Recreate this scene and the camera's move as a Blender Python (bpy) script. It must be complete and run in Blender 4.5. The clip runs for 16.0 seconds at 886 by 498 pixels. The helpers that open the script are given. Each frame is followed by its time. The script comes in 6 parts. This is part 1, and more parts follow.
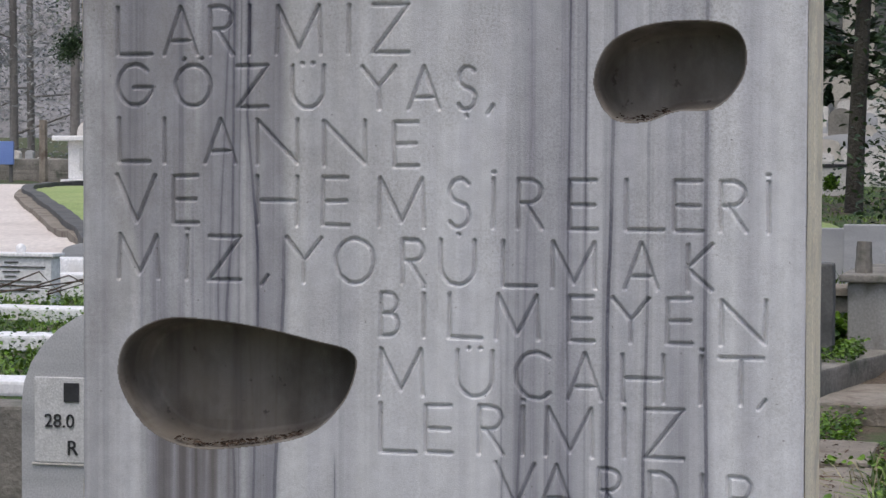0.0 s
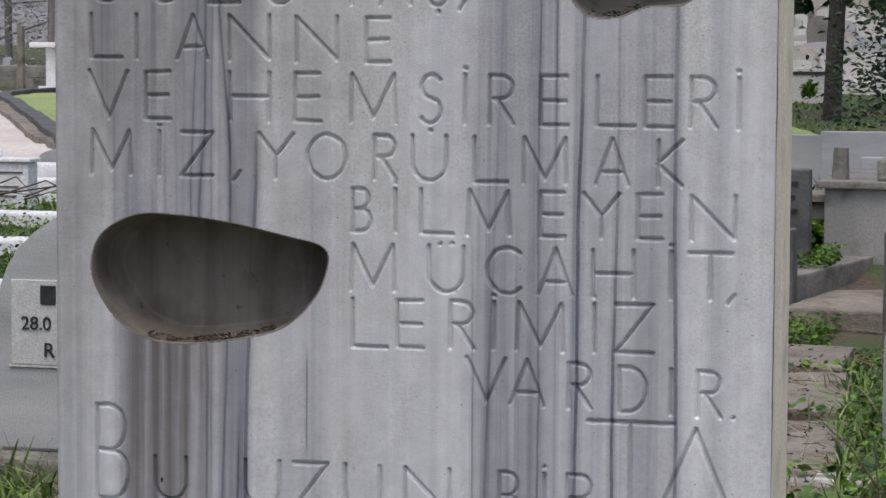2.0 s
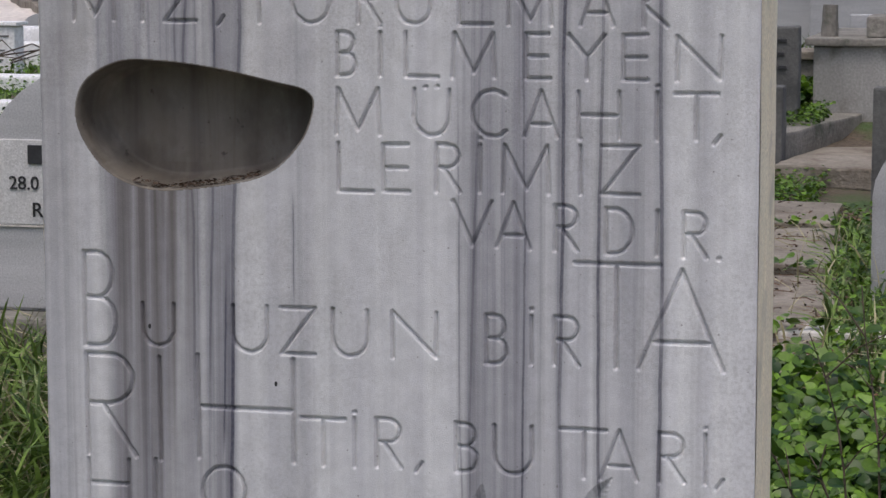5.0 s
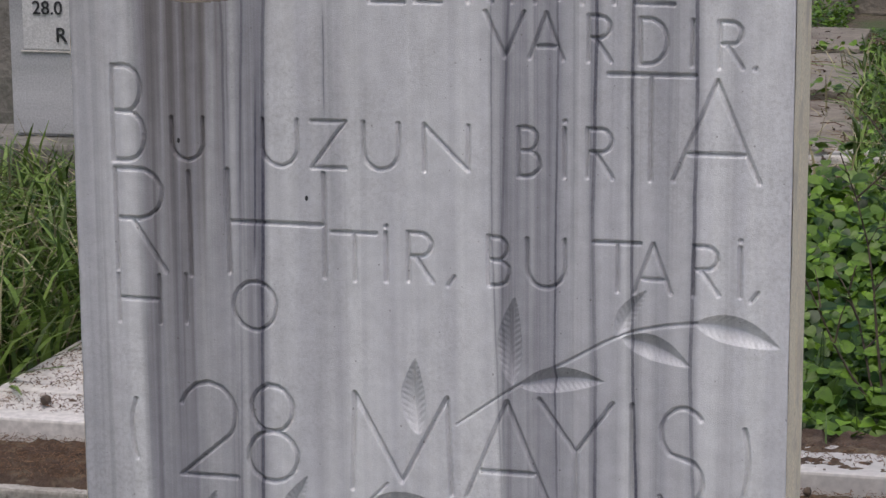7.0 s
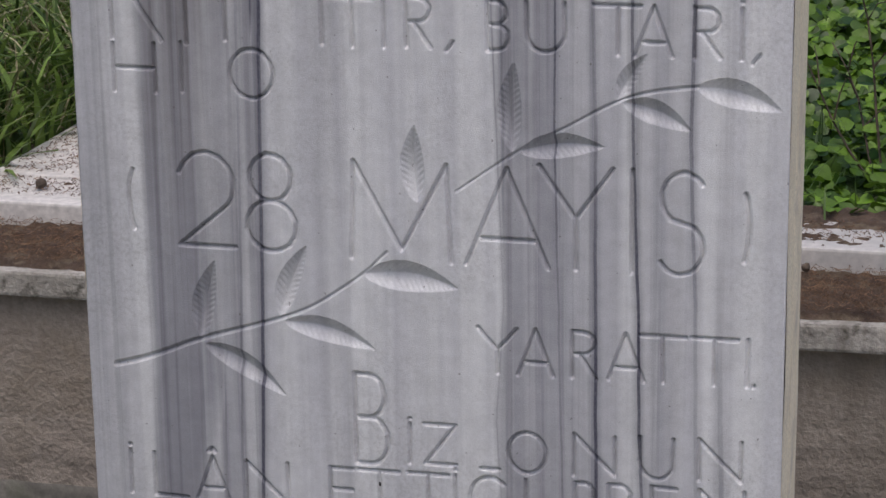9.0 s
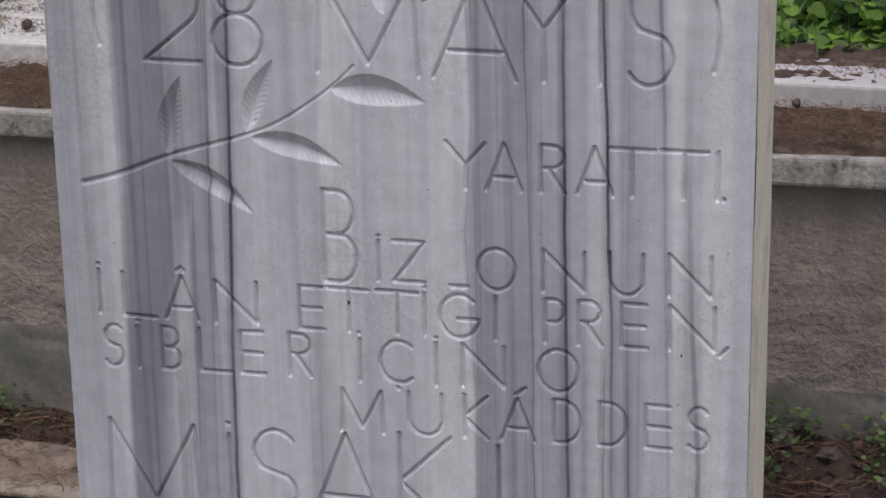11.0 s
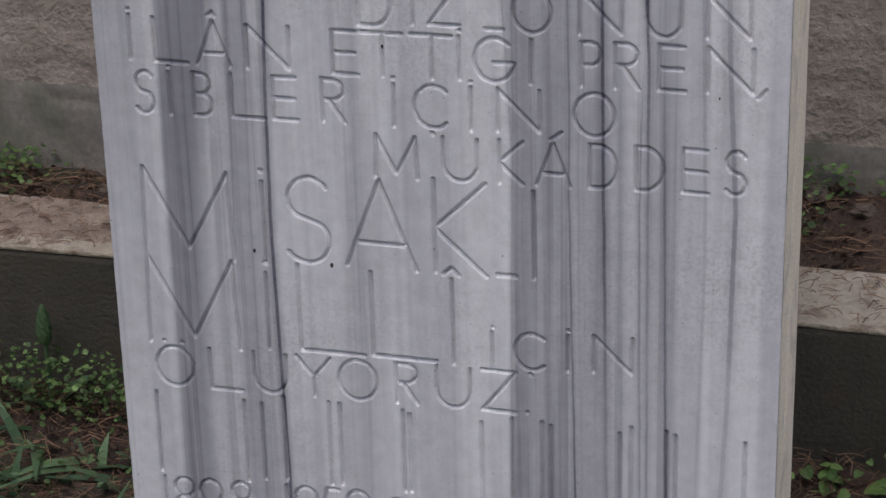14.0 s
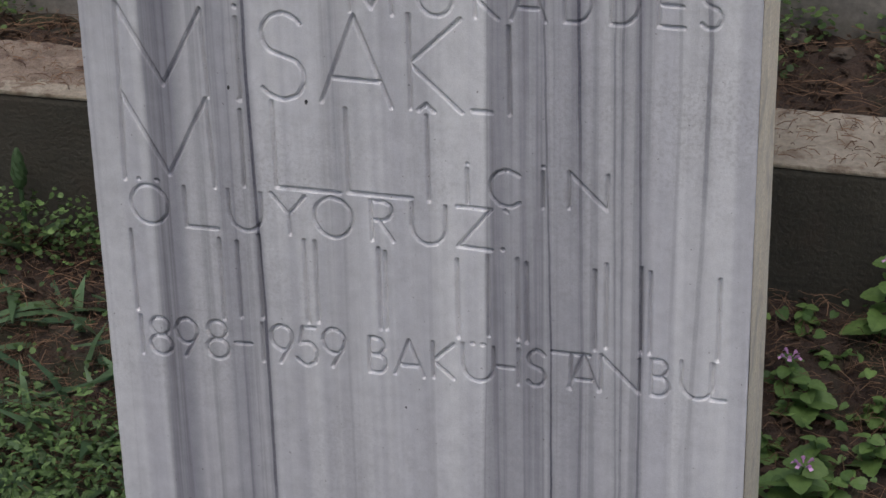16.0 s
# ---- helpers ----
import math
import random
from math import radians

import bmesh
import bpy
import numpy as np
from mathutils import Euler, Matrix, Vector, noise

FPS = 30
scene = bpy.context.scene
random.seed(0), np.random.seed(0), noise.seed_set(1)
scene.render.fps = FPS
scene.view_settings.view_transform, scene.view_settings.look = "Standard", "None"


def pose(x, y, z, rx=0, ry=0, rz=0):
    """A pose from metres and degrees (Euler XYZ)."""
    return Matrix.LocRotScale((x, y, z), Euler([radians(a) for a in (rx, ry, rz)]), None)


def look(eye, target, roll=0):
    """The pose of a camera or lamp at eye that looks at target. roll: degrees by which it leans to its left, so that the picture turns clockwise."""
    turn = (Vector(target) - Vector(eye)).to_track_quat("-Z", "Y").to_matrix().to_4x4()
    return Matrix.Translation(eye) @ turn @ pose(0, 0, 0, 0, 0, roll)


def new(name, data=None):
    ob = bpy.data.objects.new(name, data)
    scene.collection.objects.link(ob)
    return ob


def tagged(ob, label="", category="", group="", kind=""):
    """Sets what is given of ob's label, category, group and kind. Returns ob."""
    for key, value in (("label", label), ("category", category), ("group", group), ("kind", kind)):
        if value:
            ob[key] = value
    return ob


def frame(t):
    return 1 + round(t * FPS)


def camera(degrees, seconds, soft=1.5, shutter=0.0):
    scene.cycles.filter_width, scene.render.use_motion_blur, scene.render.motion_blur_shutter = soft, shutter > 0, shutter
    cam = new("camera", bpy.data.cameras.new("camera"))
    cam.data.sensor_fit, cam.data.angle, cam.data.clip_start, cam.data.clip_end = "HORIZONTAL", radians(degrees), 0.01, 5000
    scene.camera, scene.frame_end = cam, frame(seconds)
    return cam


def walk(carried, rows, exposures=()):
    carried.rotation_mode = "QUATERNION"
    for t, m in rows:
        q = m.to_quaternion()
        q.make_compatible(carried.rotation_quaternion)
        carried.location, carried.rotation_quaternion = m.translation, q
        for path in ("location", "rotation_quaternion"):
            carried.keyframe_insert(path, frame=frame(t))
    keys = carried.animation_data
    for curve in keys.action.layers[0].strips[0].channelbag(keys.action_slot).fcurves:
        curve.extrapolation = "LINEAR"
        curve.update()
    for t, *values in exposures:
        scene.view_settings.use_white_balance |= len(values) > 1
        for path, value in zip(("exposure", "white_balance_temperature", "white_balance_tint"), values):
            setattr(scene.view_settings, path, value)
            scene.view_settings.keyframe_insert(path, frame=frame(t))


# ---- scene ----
cam = camera(20.7, 16.0)
PATH = [
    (0, (0.516, -1.867, 1.61), (-0.006, 0.062, 1.531), 0.2),
    (0.5, (0.52, -1.871, 1.607), (0.005, 0.06, 1.519), 0.3),
    (1, (0.523, -1.869, 1.602), (0.01, 0.06, 1.474), 0.2),
    (1.5, (0.524, -1.869, 1.601), (0.015, 0.06, 1.456), 0.4),
    (2, (0.524, -1.873, 1.6), (0.02, 0.056, 1.446), 0.3),
    (2.5, (0.521, -1.872, 1.598), (0.021, 0.057, 1.433), 0.3),
    (3, (0.52, -1.871, 1.592), (0.025, 0.057, 1.392), 0.1),
    (3.2, (0.521, -1.869, 1.592), (0.026, 0.057, 1.383), 0.2),
    (5.3, (0.527, -1.871, 1.579), (0.034, 0.048, 1.303), -0.2),
    (5.5, (0.526, -1.87, 1.577), (0.034, 0.047, 1.29), -0.2),
    (6, (0.523, -1.864, 1.571), (0.023, 0.042, 1.229), -0.4),
    (6.5, (0.516, -1.856, 1.566), (0.012, 0.042, 1.186), -0.3),
    (7, (0.515, -1.855, 1.562), (0.009, 0.038, 1.163), -0.4),
    (7.5, (0.515, -1.854, 1.556), (0.01, 0.032, 1.125), -0.4),
    (8, (0.514, -1.852, 1.549), (0.011, 0.025, 1.078), -0.4),
    (8.5, (0.513, -1.85, 1.543), (0.012, 0.022, 1.05), -0.5),
    (9, (0.508, -1.844, 1.532), (0.015, 0.012, 0.972), -0.8),
    (9.2, (0.507, -1.841, 1.529), (0.016, 0.01, 0.952), -0.8),
    (11.3, (0.551, -1.822, 1.467), (0.045, -0.003, 0.807), -1.1),
    (11.5, (0.551, -1.821, 1.465), (0.045, -0.004, 0.8), -1.1),
    (12, (0.549, -1.82, 1.46), (0.049, -0.014, 0.762), -1.0),
    (12.5, (0.548, -1.816, 1.457), (0.047, -0.016, 0.745), -1.0),
    (13, (0.544, -1.817, 1.452), (0.036, -0.028, 0.716), -1.3),
    (13.5, (0.539, -1.816, 1.446), (0.028, -0.041, 0.68), -1.3),
    (14, (0.537, -1.816, 1.435), (0.027, -0.065, 0.615), -1.5),
    (14.5, (0.54, -1.814, 1.427), (0.033, -0.082, 0.565), -1.6),
    (15, (0.545, -1.817, 1.422), (0.04, -0.088, 0.553), -1.5),
    (15.5, (0.544, -1.821, 1.418), (0.054, -0.098, 0.53), -1.3),
    (16, (0.543, -1.817, 1.411), (0.058, -0.11, 0.489), -1.4),
]
walk(cam, [(t, look(eye, aim, lean)) for t, eye, aim, lean in PATH], [(0, -0.58, 5920, 9.5), (5.5, -0.67, 6050, 11.5), (9, -0.75, 6040, 12.5), (12.7, -0.77, 5920, 14), (16, -0.80, 6020, 11)])


# ---- sky, sun ----
world = bpy.data.worlds.new("world")
scene.world = world
world.use_nodes = True
wn = world.node_tree
sky = wn.nodes.new("ShaderNodeTexSky")
sky.sky_type, sky.sun_disc = "NISHITA", False
sky.sun_elevation, sky.sun_rotation = radians(69), radians(184)
sky.air_density, sky.dust_density, sky.ozone_density = 1.0, 7.0, 1.0
wn.links.new(sky.outputs[0], wn.nodes["Background"].inputs[0])
wn.nodes["Background"].inputs[1].default_value = 0.225
sun_data = bpy.data.lights.new("sun", "SUN")
sun_data.energy, sun_data.angle, sun_data.color = 0.60, radians(64), (1.0, 0.96, 0.9)
sun = new("sun", sun_data)
sun.matrix_world = look((-0.3, -4.6, 12), (0, 0, 0))

# ---- materials ----
def material(name):
    m = bpy.data.materials.new(name)
    m.use_nodes = True
    return m, m.node_tree, m.node_tree.nodes["Principled BSDF"]


def node(tree, kind, **values):
    n = tree.nodes.new(kind)
    for key, value in values.items():
        n.inputs[key.replace("_", " ")].default_value = value
    return n


def noise_of(tree, scale, detail=4.0, stretch=(1, 1, 1), local=False):
    """A noise in metres, drawn out by the stretch."""
    if local:
        place = tree.nodes.new("ShaderNodeTexCoord").outputs["Object"]
    else:
        place = tree.nodes.new("ShaderNodeNewGeometry").outputs["Position"]
    mp = node(tree, "ShaderNodeMapping", Scale=stretch)
    tree.links.new(place, mp.inputs["Vector"])
    n = node(tree, "ShaderNodeTexNoise", Scale=scale, Detail=detail, Roughness=0.6)
    tree.links.new(mp.outputs[0], n.inputs["Vector"])
    return n.outputs[0]


def ramp(tree, value, stops):
    r = tree.nodes.new("ShaderNodeValToRGB")
    el = r.color_ramp.elements
    while len(el) < len(stops):
        el.new(1.0)
    for e, (p, c) in zip(el, stops):
        e.position = p
        e.color = (c, c, c, 1) if isinstance(c, (int, float)) else (*c, 1)
    tree.links.new(value, r.inputs[0])
    return r.outputs[0]


def mix(tree, kind, fac, a, b):
    n = tree.nodes.new("ShaderNodeMix")
    n.data_type, n.blend_type, n.clamp_factor = "RGBA", kind, True
    for slot, v in ((0, fac), (6, a), (7, b)):
        if isinstance(v, bpy.types.NodeSocket):
            tree.links.new(v, n.inputs[slot])
        else:
            n.inputs[slot].default_value = v if slot == 0 else (*v, 1)
    return n.outputs[2]


def math_node(tree, op, a, b=0.0):
    n = tree.nodes.new("ShaderNodeMath")
    n.operation = op
    for k, v in ((0, a), (1, b)):
        if isinstance(v, bpy.types.NodeSocket):
            tree.links.new(v, n.inputs[k])
        else:
            n.inputs[k].default_value = v
    return n.outputs[0]


def bumped(tree, shader, height, strength, distance):
    b = node(tree, "ShaderNodeBump", Strength=strength, Distance=distance)
    tree.links.new(height, b.inputs["Height"])
    tree.links.new(b.outputs[0], shader.inputs["Normal"])


def surface(name, dark, light, scale, rough=0.85, bump=0.4, depth=0.003, fine=120.0, spot=None, spot_scale=9.0, stretch=(1, 1, 1), local=False, each=0.0):
    """A weathered surface: two colours mixed at a large and a small scale, blotches of a third, relief."""
    m, t, p = material(name)
    big = noise_of(t, scale, 5.0, stretch, local)
    small = noise_of(t, fine, 3.0, (1, 1, 1), local)
    col = ramp(t, big, [(0.3, dark), (0.7, light)])
    col = mix(t, "MULTIPLY", 0.7, col, ramp(t, small, [(0.25, 0.6), (0.75, 1.25)]))
    if spot:
        blot = ramp(t, noise_of(t, spot_scale, 6.0, (1, 1, 1), local), [(0.52, 0.0), (0.66, 1.0)])
        col = mix(t, "MIX", blot, col, spot)
    if each:
        info = t.nodes.new("ShaderNodeNewGeometry")
        col = mix(t, "MULTIPLY", 1.0, col, ramp(t, info.outputs["Random Per Island"], [(0.0, 1 - each), (1.0, 1 + each)]))
    t.links.new(col, p.inputs["Base Color"])
    p.inputs["Roughness"].default_value = rough
    both = math_node(t, "ADD", math_node(t, "MULTIPLY", big, 0.6), small)
    bumped(t, p, both, bump, depth)
    return m


def along(t, height, knots):
    """A value that follows the height: knots of (height, value between -0.5 and 1.5)."""
    stops = [(z / 2, (v + 0.5) / 2) for z, v in sorted(knots)]
    r = ramp(t, height, stops)
    return math_node(t, "SUBTRACT", math_node(t, "MULTIPLY", r, 2.0), 0.5)


def soft_step(t, value, low, high):
    n = t.nodes.new("ShaderNodeMapRange")
    n.interpolation_type = "SMOOTHSTEP"
    t.links.new(value, n.inputs[0])
    n.inputs[1].default_value, n.inputs[2].default_value = low, high
    return n.outputs[0]


def vein(t, x, height, course, half, strength):
    """One dark line down the slab: its course as (height, x), its half width, its strength as (height, amount)."""
    off = math_node(t, "ABSOLUTE", math_node(t, "SUBTRACT", x, along(t, height, course)))
    near = math_node(t, "MULTIPLY", off, -1.0)
    core = math_node(t, "MAXIMUM", soft_step(t, near, -half * 0.8, -half * 0.2), math_node(t, "MULTIPLY", soft_step(t, near, -half * 2.2, -half * 0.3), 0.4))
    return math_node(t, "MULTIPLY", core, along(t, height, strength) if isinstance(strength, tuple) else strength)


def band(t, x, height, left, right, soft_left, soft_right, strength):
    """A grey band between two courses, with its own softness on either side."""
    a = soft_step(t, math_node(t, "SUBTRACT", x, along(t, height, left)), -soft_left, soft_left)
    b = soft_step(t, math_node(t, "SUBTRACT", along(t, height, right), x), -soft_right, soft_right)
    return math_node(t, "MULTIPLY", math_node(t, "MULTIPLY", a, b), along(t, height, strength) if isinstance(strength, tuple) else strength)


def strongest(t, masks):
    out = masks[0]
    for m in masks[1:]:
        out = math_node(t, "MAXIMUM", out, m)
    return out


def marble_material(name):
    """Greyish white marble with upright grey bands and thin dark veins."""
    m, t, p = material(name)
    sep = t.nodes.new("ShaderNodeSeparateXYZ")
    t.links.new(t.nodes.new("ShaderNodeNewGeometry").outputs["Position"], sep.inputs[0])
    x = sep.outputs[0]
    zz = sep.outputs[2]
    h = math_node(t, "DIVIDE", zz, 2.0)
    wob = math_node(t, "MULTIPLY", math_node(t, "SUBTRACT", noise_of(t, 1.0, 3.0, (7, 1, 4.5)), 0.5), 0.004)
    fine = math_node(t, "MULTIPLY", math_node(t, "SUBTRACT", noise_of(t, 1.0, 5.0, (16, 1, 22)), 0.5), 0.0022)
    xa = math_node(t, "ADD", x, wob)
    xb = math_node(t, "ADD", x, fine)
    main = ((1.72, -0.122), (1.5, -0.1233), (1.42, -0.127), (1.34, -0.1312), (1.2, -0.1335), (1.06, -0.1373), (0.93, -0.1392), (0.84, -0.1419), (0.72, -0.1459), (0.58, -0.1473), (0.35, -0.1428), (0.14, -0.143))
    second = ((1.71, 0.1139), (1.48, 0.112), (1.33, 0.1138), (1.19, 0.1121), (1.07, 0.1115), (0.84, 0.1165), (0.74, 0.119), (0.64, 0.1185), (0.35, 0.1237), (0.1, 0.1236))
    third = ((1.7, 0.150), (1.54, 0.1465), (1.48, 0.1446), (1.33, 0.1443), (1.19, 0.142), (1.08, 0.145), (0.83, 0.146), (0.63, 0.148), (0.35, 0.1518), (0.2, 0.1495))
    fourth = ((1.7, 0.177), (1.48, 0.176), (1.33, 0.173), (1.2, 0.1735), (1.08, 0.175), (0.93, 0.1808), (0.83, 0.182), (0.77, 0.185), (0.63, 0.1851), (0.36, 0.187))
    fifth = ((1.7, 0.222), (1.48, 0.2214), (1.3, 0.2245), (1.19, 0.2232), (1.08, 0.2213), (0.94, 0.2267), (0.84, 0.2285), (0.6, 0.234), (0.3, 0.228))
    sixth = ((1.05, 0.2435), (0.9, 0.247), (0.77, 0.251), (0.64, 0.2585), (0.45, 0.255), (0.25, 0.247))
    dark_from = ((1.73, -0.272), (1.62, -0.2698), (1.52, -0.2489), (1.31, -0.245), (1.12, -0.243), (0.85, -0.239), (0.65, -0.2435), (0.2, -0.2455))
    dark_to = ((1.62, -0.200), (1.52, -0.218), (1.31, -0.176), (1.12, -0.190), (0.85, -0.178), (0.65, -0.205), (0.2, -0.215))
    right_from = ((1.69, 0.066), (1.53, 0.0577), (1.33, 0.0597), (1.19, 0.0595), (0.93, 0.0690), (0.83, 0.062), (0.68, 0.070), (0.34, 0.0655), (0.2, 0.0612))
    zone = strongest(t, [
        band(t, xa, h, dark_from, dark_to, 0.0045, 0.016, ((1.62, 0.95), (0.9, 1.0), (0.5, 0.95), (0.2, 1.0))),
        band(t, xa, h, dark_to, main, 0.012, 0.004, ((1.6, 0.66), (1.3, 0.7), (1.1, 0.62), (0.9, 0.58), (0.6, 0.5), (0.2, 0.52))),
        band(t, xa, h, ((1.7, -0.31), (0.1, -0.31)), ((1.7, -0.273), (1.2, -0.270), (0.8, -0.262), (0.1, -0.275)), 0.004, 0.010, ((1.6, 0.34), (1.0, 0.42), (0.6, 0.34), (0.3, 0.16))),
        band(t, xa, h, ((1.5, -0.086), (0.9, -0.092), (0.6, -0.082), (0.2, -0.078)), ((1.5, -0.058), (0.9, -0.070), (0.6, -0.046), (0.2, -0.05)), 0.006, 0.014, ((1.6, 0.08), (1.49, 0.34), (1.3, 0.22), (1.1, 0.42), (0.85, 0.42), (0.6, 0.34), (0.2, 0.26))),
        band(t, xa, h, ((1.7, -0.012), (0.1, -0.002)), ((1.7, 0.012), (0.1, 0.018)), 0.010, 0.012, ((1.7, 0.05), (1.0, 0.06), (0.6, 0.18), (0.2, 0.20))),
        band(t, xa, h, right_from, second, 0.0045, 0.006, ((1.7, 0.55), (1.3, 0.78), (1.1, 0.80), (0.8, 0.74), (0.5, 0.70), (0.25, 0.72))),
        band(t, xa, h, second, third, 0.003, 0.003, ((1.7, 0.45), (1.3, 0.54), (0.9, 0.56), (0.5, 0.54), (0.2, 0.55))),
        band(t, xa, h, third, fourth, 0.003, 0.003, ((1.7, 0.24), (1.1, 0.22), (0.8, 0.24), (0.6, 0.46), (0.2, 0.48))),
        band(t, xa, h, fourth, ((1.7, 0.222), (1.1, 0.221), (0.8, 0.215), (0.3, 0.208)), 0.003, 0.006, ((1.7, 0.36), (1.2, 0.44), (0.9, 0.54), (0.6, 0.50), (0.2, 0.42))),
        band(t, xa, h, ((1.7, 0.25), (0.9, 0.243), (0.1, 0.236)), ((1.7, 0.262), (0.9, 0.256), (0.1, 0.25)), 0.006, 0.007, ((1.7, 0.24), (0.9, 0.28), (0.3, 0.22))),
    ])
    lines = strongest(t, [
        vein(t, xb, h, main, 0.0036, ((1.56, 0.0), (1.53, 0.7), (1.4, 0.7), (1.3, 0.7), (1.22, 0.95), (0.95, 0.8), (0.85, 0.95), (0.6, 0.95), (0.3, 0.8), (0.1, 0.75))),
        vein(t, xb, h, ((1.72, -0.1535), (1.64, -0.1545), (1.53, -0.1455), (1.47, -0.1458), (1.34, -0.1492), (1.25, -0.1525), (1.1, -0.155), (0.93, -0.158), (0.81, -0.162), (0.6, -0.166)), 0.0026, ((1.72, 0.9), (1.6, 0.6), (1.53, 0.95), (1.45, 0.9), (1.38, 0.65), (1.2, 0.6), (1.1, 0.2), (0.95, 0.6), (0.8, 0.55), (0.7, 0.25), (0.5, 0.3))),
        vein(t, xb, h, ((1.71, -0.1660), (1.55, -0.1672), (1.48, -0.1731), (1.34, -0.1655), (1.2, -0.1668)), 0.0026, ((1.7, 0.7), (1.45, 0.6), (1.25, 0.65), (1.12, 0.0))),
        vein(t, xb, h, ((1.72, -0.1700), (1.5, -0.1800), (1.4, -0.179)), 0.0020, ((1.7, 0.55), (1.47, 0.5), (1.42, 0.0))),
        vein(t, xb, h, ((1.71, -0.1600), (1.5, -0.1620), (1.2, -0.1625)), 0.0015, ((1.7, 0.5), (1.4, 0.3), (1.3, 0.45), (1.2, 0.0))),
        vein(t, xb, h, ((1.3, -0.138), (1.26, -0.139), (1.2, -0.1405), (1.1, -0.144)), 0.0018, ((1.31, 0.0), (1.27, 0.8), (1.17, 0.8), (1.14, 0.0))),
        vein(t, xb, h, ((0.9, -0.174), (0.81, -0.1767), (0.6, -0.181)), 0.0022, ((0.92, 0.0), (0.82, 0.42), (0.6, 0.3), (0.5, 0.0))),
        vein(t, xb, h, ((1.37, -0.0796), (1.2, -0.0798)), 0.0011, ((1.37, 0.0), (1.35, 0.65), (1.29, 0.6), (1.27, 0.0))),
        vein(t, xb, h, right_from, 0.0018, ((1.5, 0.0), (1.35, 0.6), (1.15, 0.5), (0.95, 0.3), (0.3, 0.3))),
        vein(t, xb, h, ((1.62, 0.0825), (1.33, 0.072), (1.19, 0.068), (0.83, 0.070)), 0.0024, ((1.6, 0.2), (1.33, 0.55), (1.15, 0.55), (0.95, 0.2), (0.6, 0.0))),
        vein(t, xb, h, second, 0.0022, ((1.7, 0.8), (1.45, 0.6), (1.3, 0.7), (1.08, 0.9), (0.98, 0.55), (0.85, 0.45), (0.65, 0.6), (0.45, 0.75), (0.2, 0.9))),
        vein(t, xb, h, ((1.72, 0.1268), (1.5, 0.1265)), 0.0018, ((1.72, 0.65), (1.58, 0.6), (1.5, 0.2))),
        vein(t, xb, h, third, 0.0034, ((1.7, 0.62), (1.5, 0.9), (1.3, 0.85), (1.15, 0.5), (1.0, 0.7), (0.9, 0.95), (0.6, 0.85), (0.45, 0.5), (0.2, 0.5))),
        vein(t, xb, h, fourth, 0.0030, ((1.7, 0.35), (1.5, 0.6), (1.3, 0.85), (1.1, 0.75), (0.9, 1.0), (0.78, 0.75), (0.6, 0.5), (0.3, 0.5))),
        vein(t, xb, h, ((0.75, 0.180), (0.63, 0.178), (0.36, 0.181), (0.2, 0.183)), 0.0022, ((0.78, 0.0), (0.7, 0.5), (0.3, 0.4))),
        vein(t, xb, h, ((0.76, 0.198), (0.67, 0.199), (0.36, 0.2036), (0.2, 0.203)), 0.0026, ((0.78, 0.0), (0.68, 0.6), (0.4, 0.65), (0.2, 0.6))),
        vein(t, xb, h, fifth, 0.0036, ((1.7, 0.5), (1.5, 0.65), (1.3, 0.85), (1.1, 0.7), (0.9, 0.42), (0.7, 0.35), (0.5, 0.2), (0.2, 0.15))),
        vein(t, xb, h, sixth, 0.0048, ((1.05, 0.0), (0.9, 0.2), (0.78, 0.5), (0.6, 0.6), (0.45, 0.38), (0.2, 0.2))),
    ])
    streak = noise_of(t, 1.0, 3.5, (115, 4, 1.3))
    ribbon_noise = noise_of(t, 1.0, 4.0, (42, 3, 0.8))
    patch = noise_of(t, 1.0, 4.0, (9, 3, 2.2))
    grain = noise_of(t, 900.0, 2.0)
    mottle = noise_of(t, 60.0, 4.0)
    base = ramp(t, patch, [(0.3, (0.60, 0.603, 0.61)), (0.7, (0.73, 0.733, 0.74))])
    base = mix(t, "MULTIPLY", 1.0, base, ramp(t, noise_of(t, 1.0, 2.0, (48, 3, 0.7)), [(0.36, (0.86, 0.86, 0.885)), (0.6, (1.05, 1.05, 1.045))]))
    # grime settled towards the head of the stone
    high = t.nodes.new("ShaderNodeMapRange")
    high.inputs[1].default_value, high.inputs[2].default_value, high.inputs[3].default_value, high.inputs[4].default_value = 1.2, 1.68, 0.10, 0.85
    t.links.new(zz, high.inputs[0])
    left = ramp(t, math_node(t, "ADD", xa, 0.5), [(0.2, 1.0), (0.36, 0.75), (0.5, 0.35), (0.8, 0.15)])
    film = math_node(t, "MULTIPLY", math_node(t, "MULTIPLY", high.outputs[0], left), ramp(t, noise_of(t, 1.0, 6.0, (26, 6, 9)), [(0.3, 0.25), (0.6, 1.0)]))
    base = mix(t, "MIX", film, base, (0.26, 0.243, 0.218))
    mould = math_node(t, "MULTIPLY", ramp(t, noise_of(t, 420.0, 4.0), [(0.46, 0.0), (0.6, 1.0)]), ramp(t, noise_of(t, 1.0, 5.0, (16, 4, 10)), [(0.38, 0.05), (0.66, 0.5)]))
    base = mix(t, "MIX", math_node(t, "MULTIPLY", mould, high.outputs[0]), base, (0.22, 0.198, 0.155))
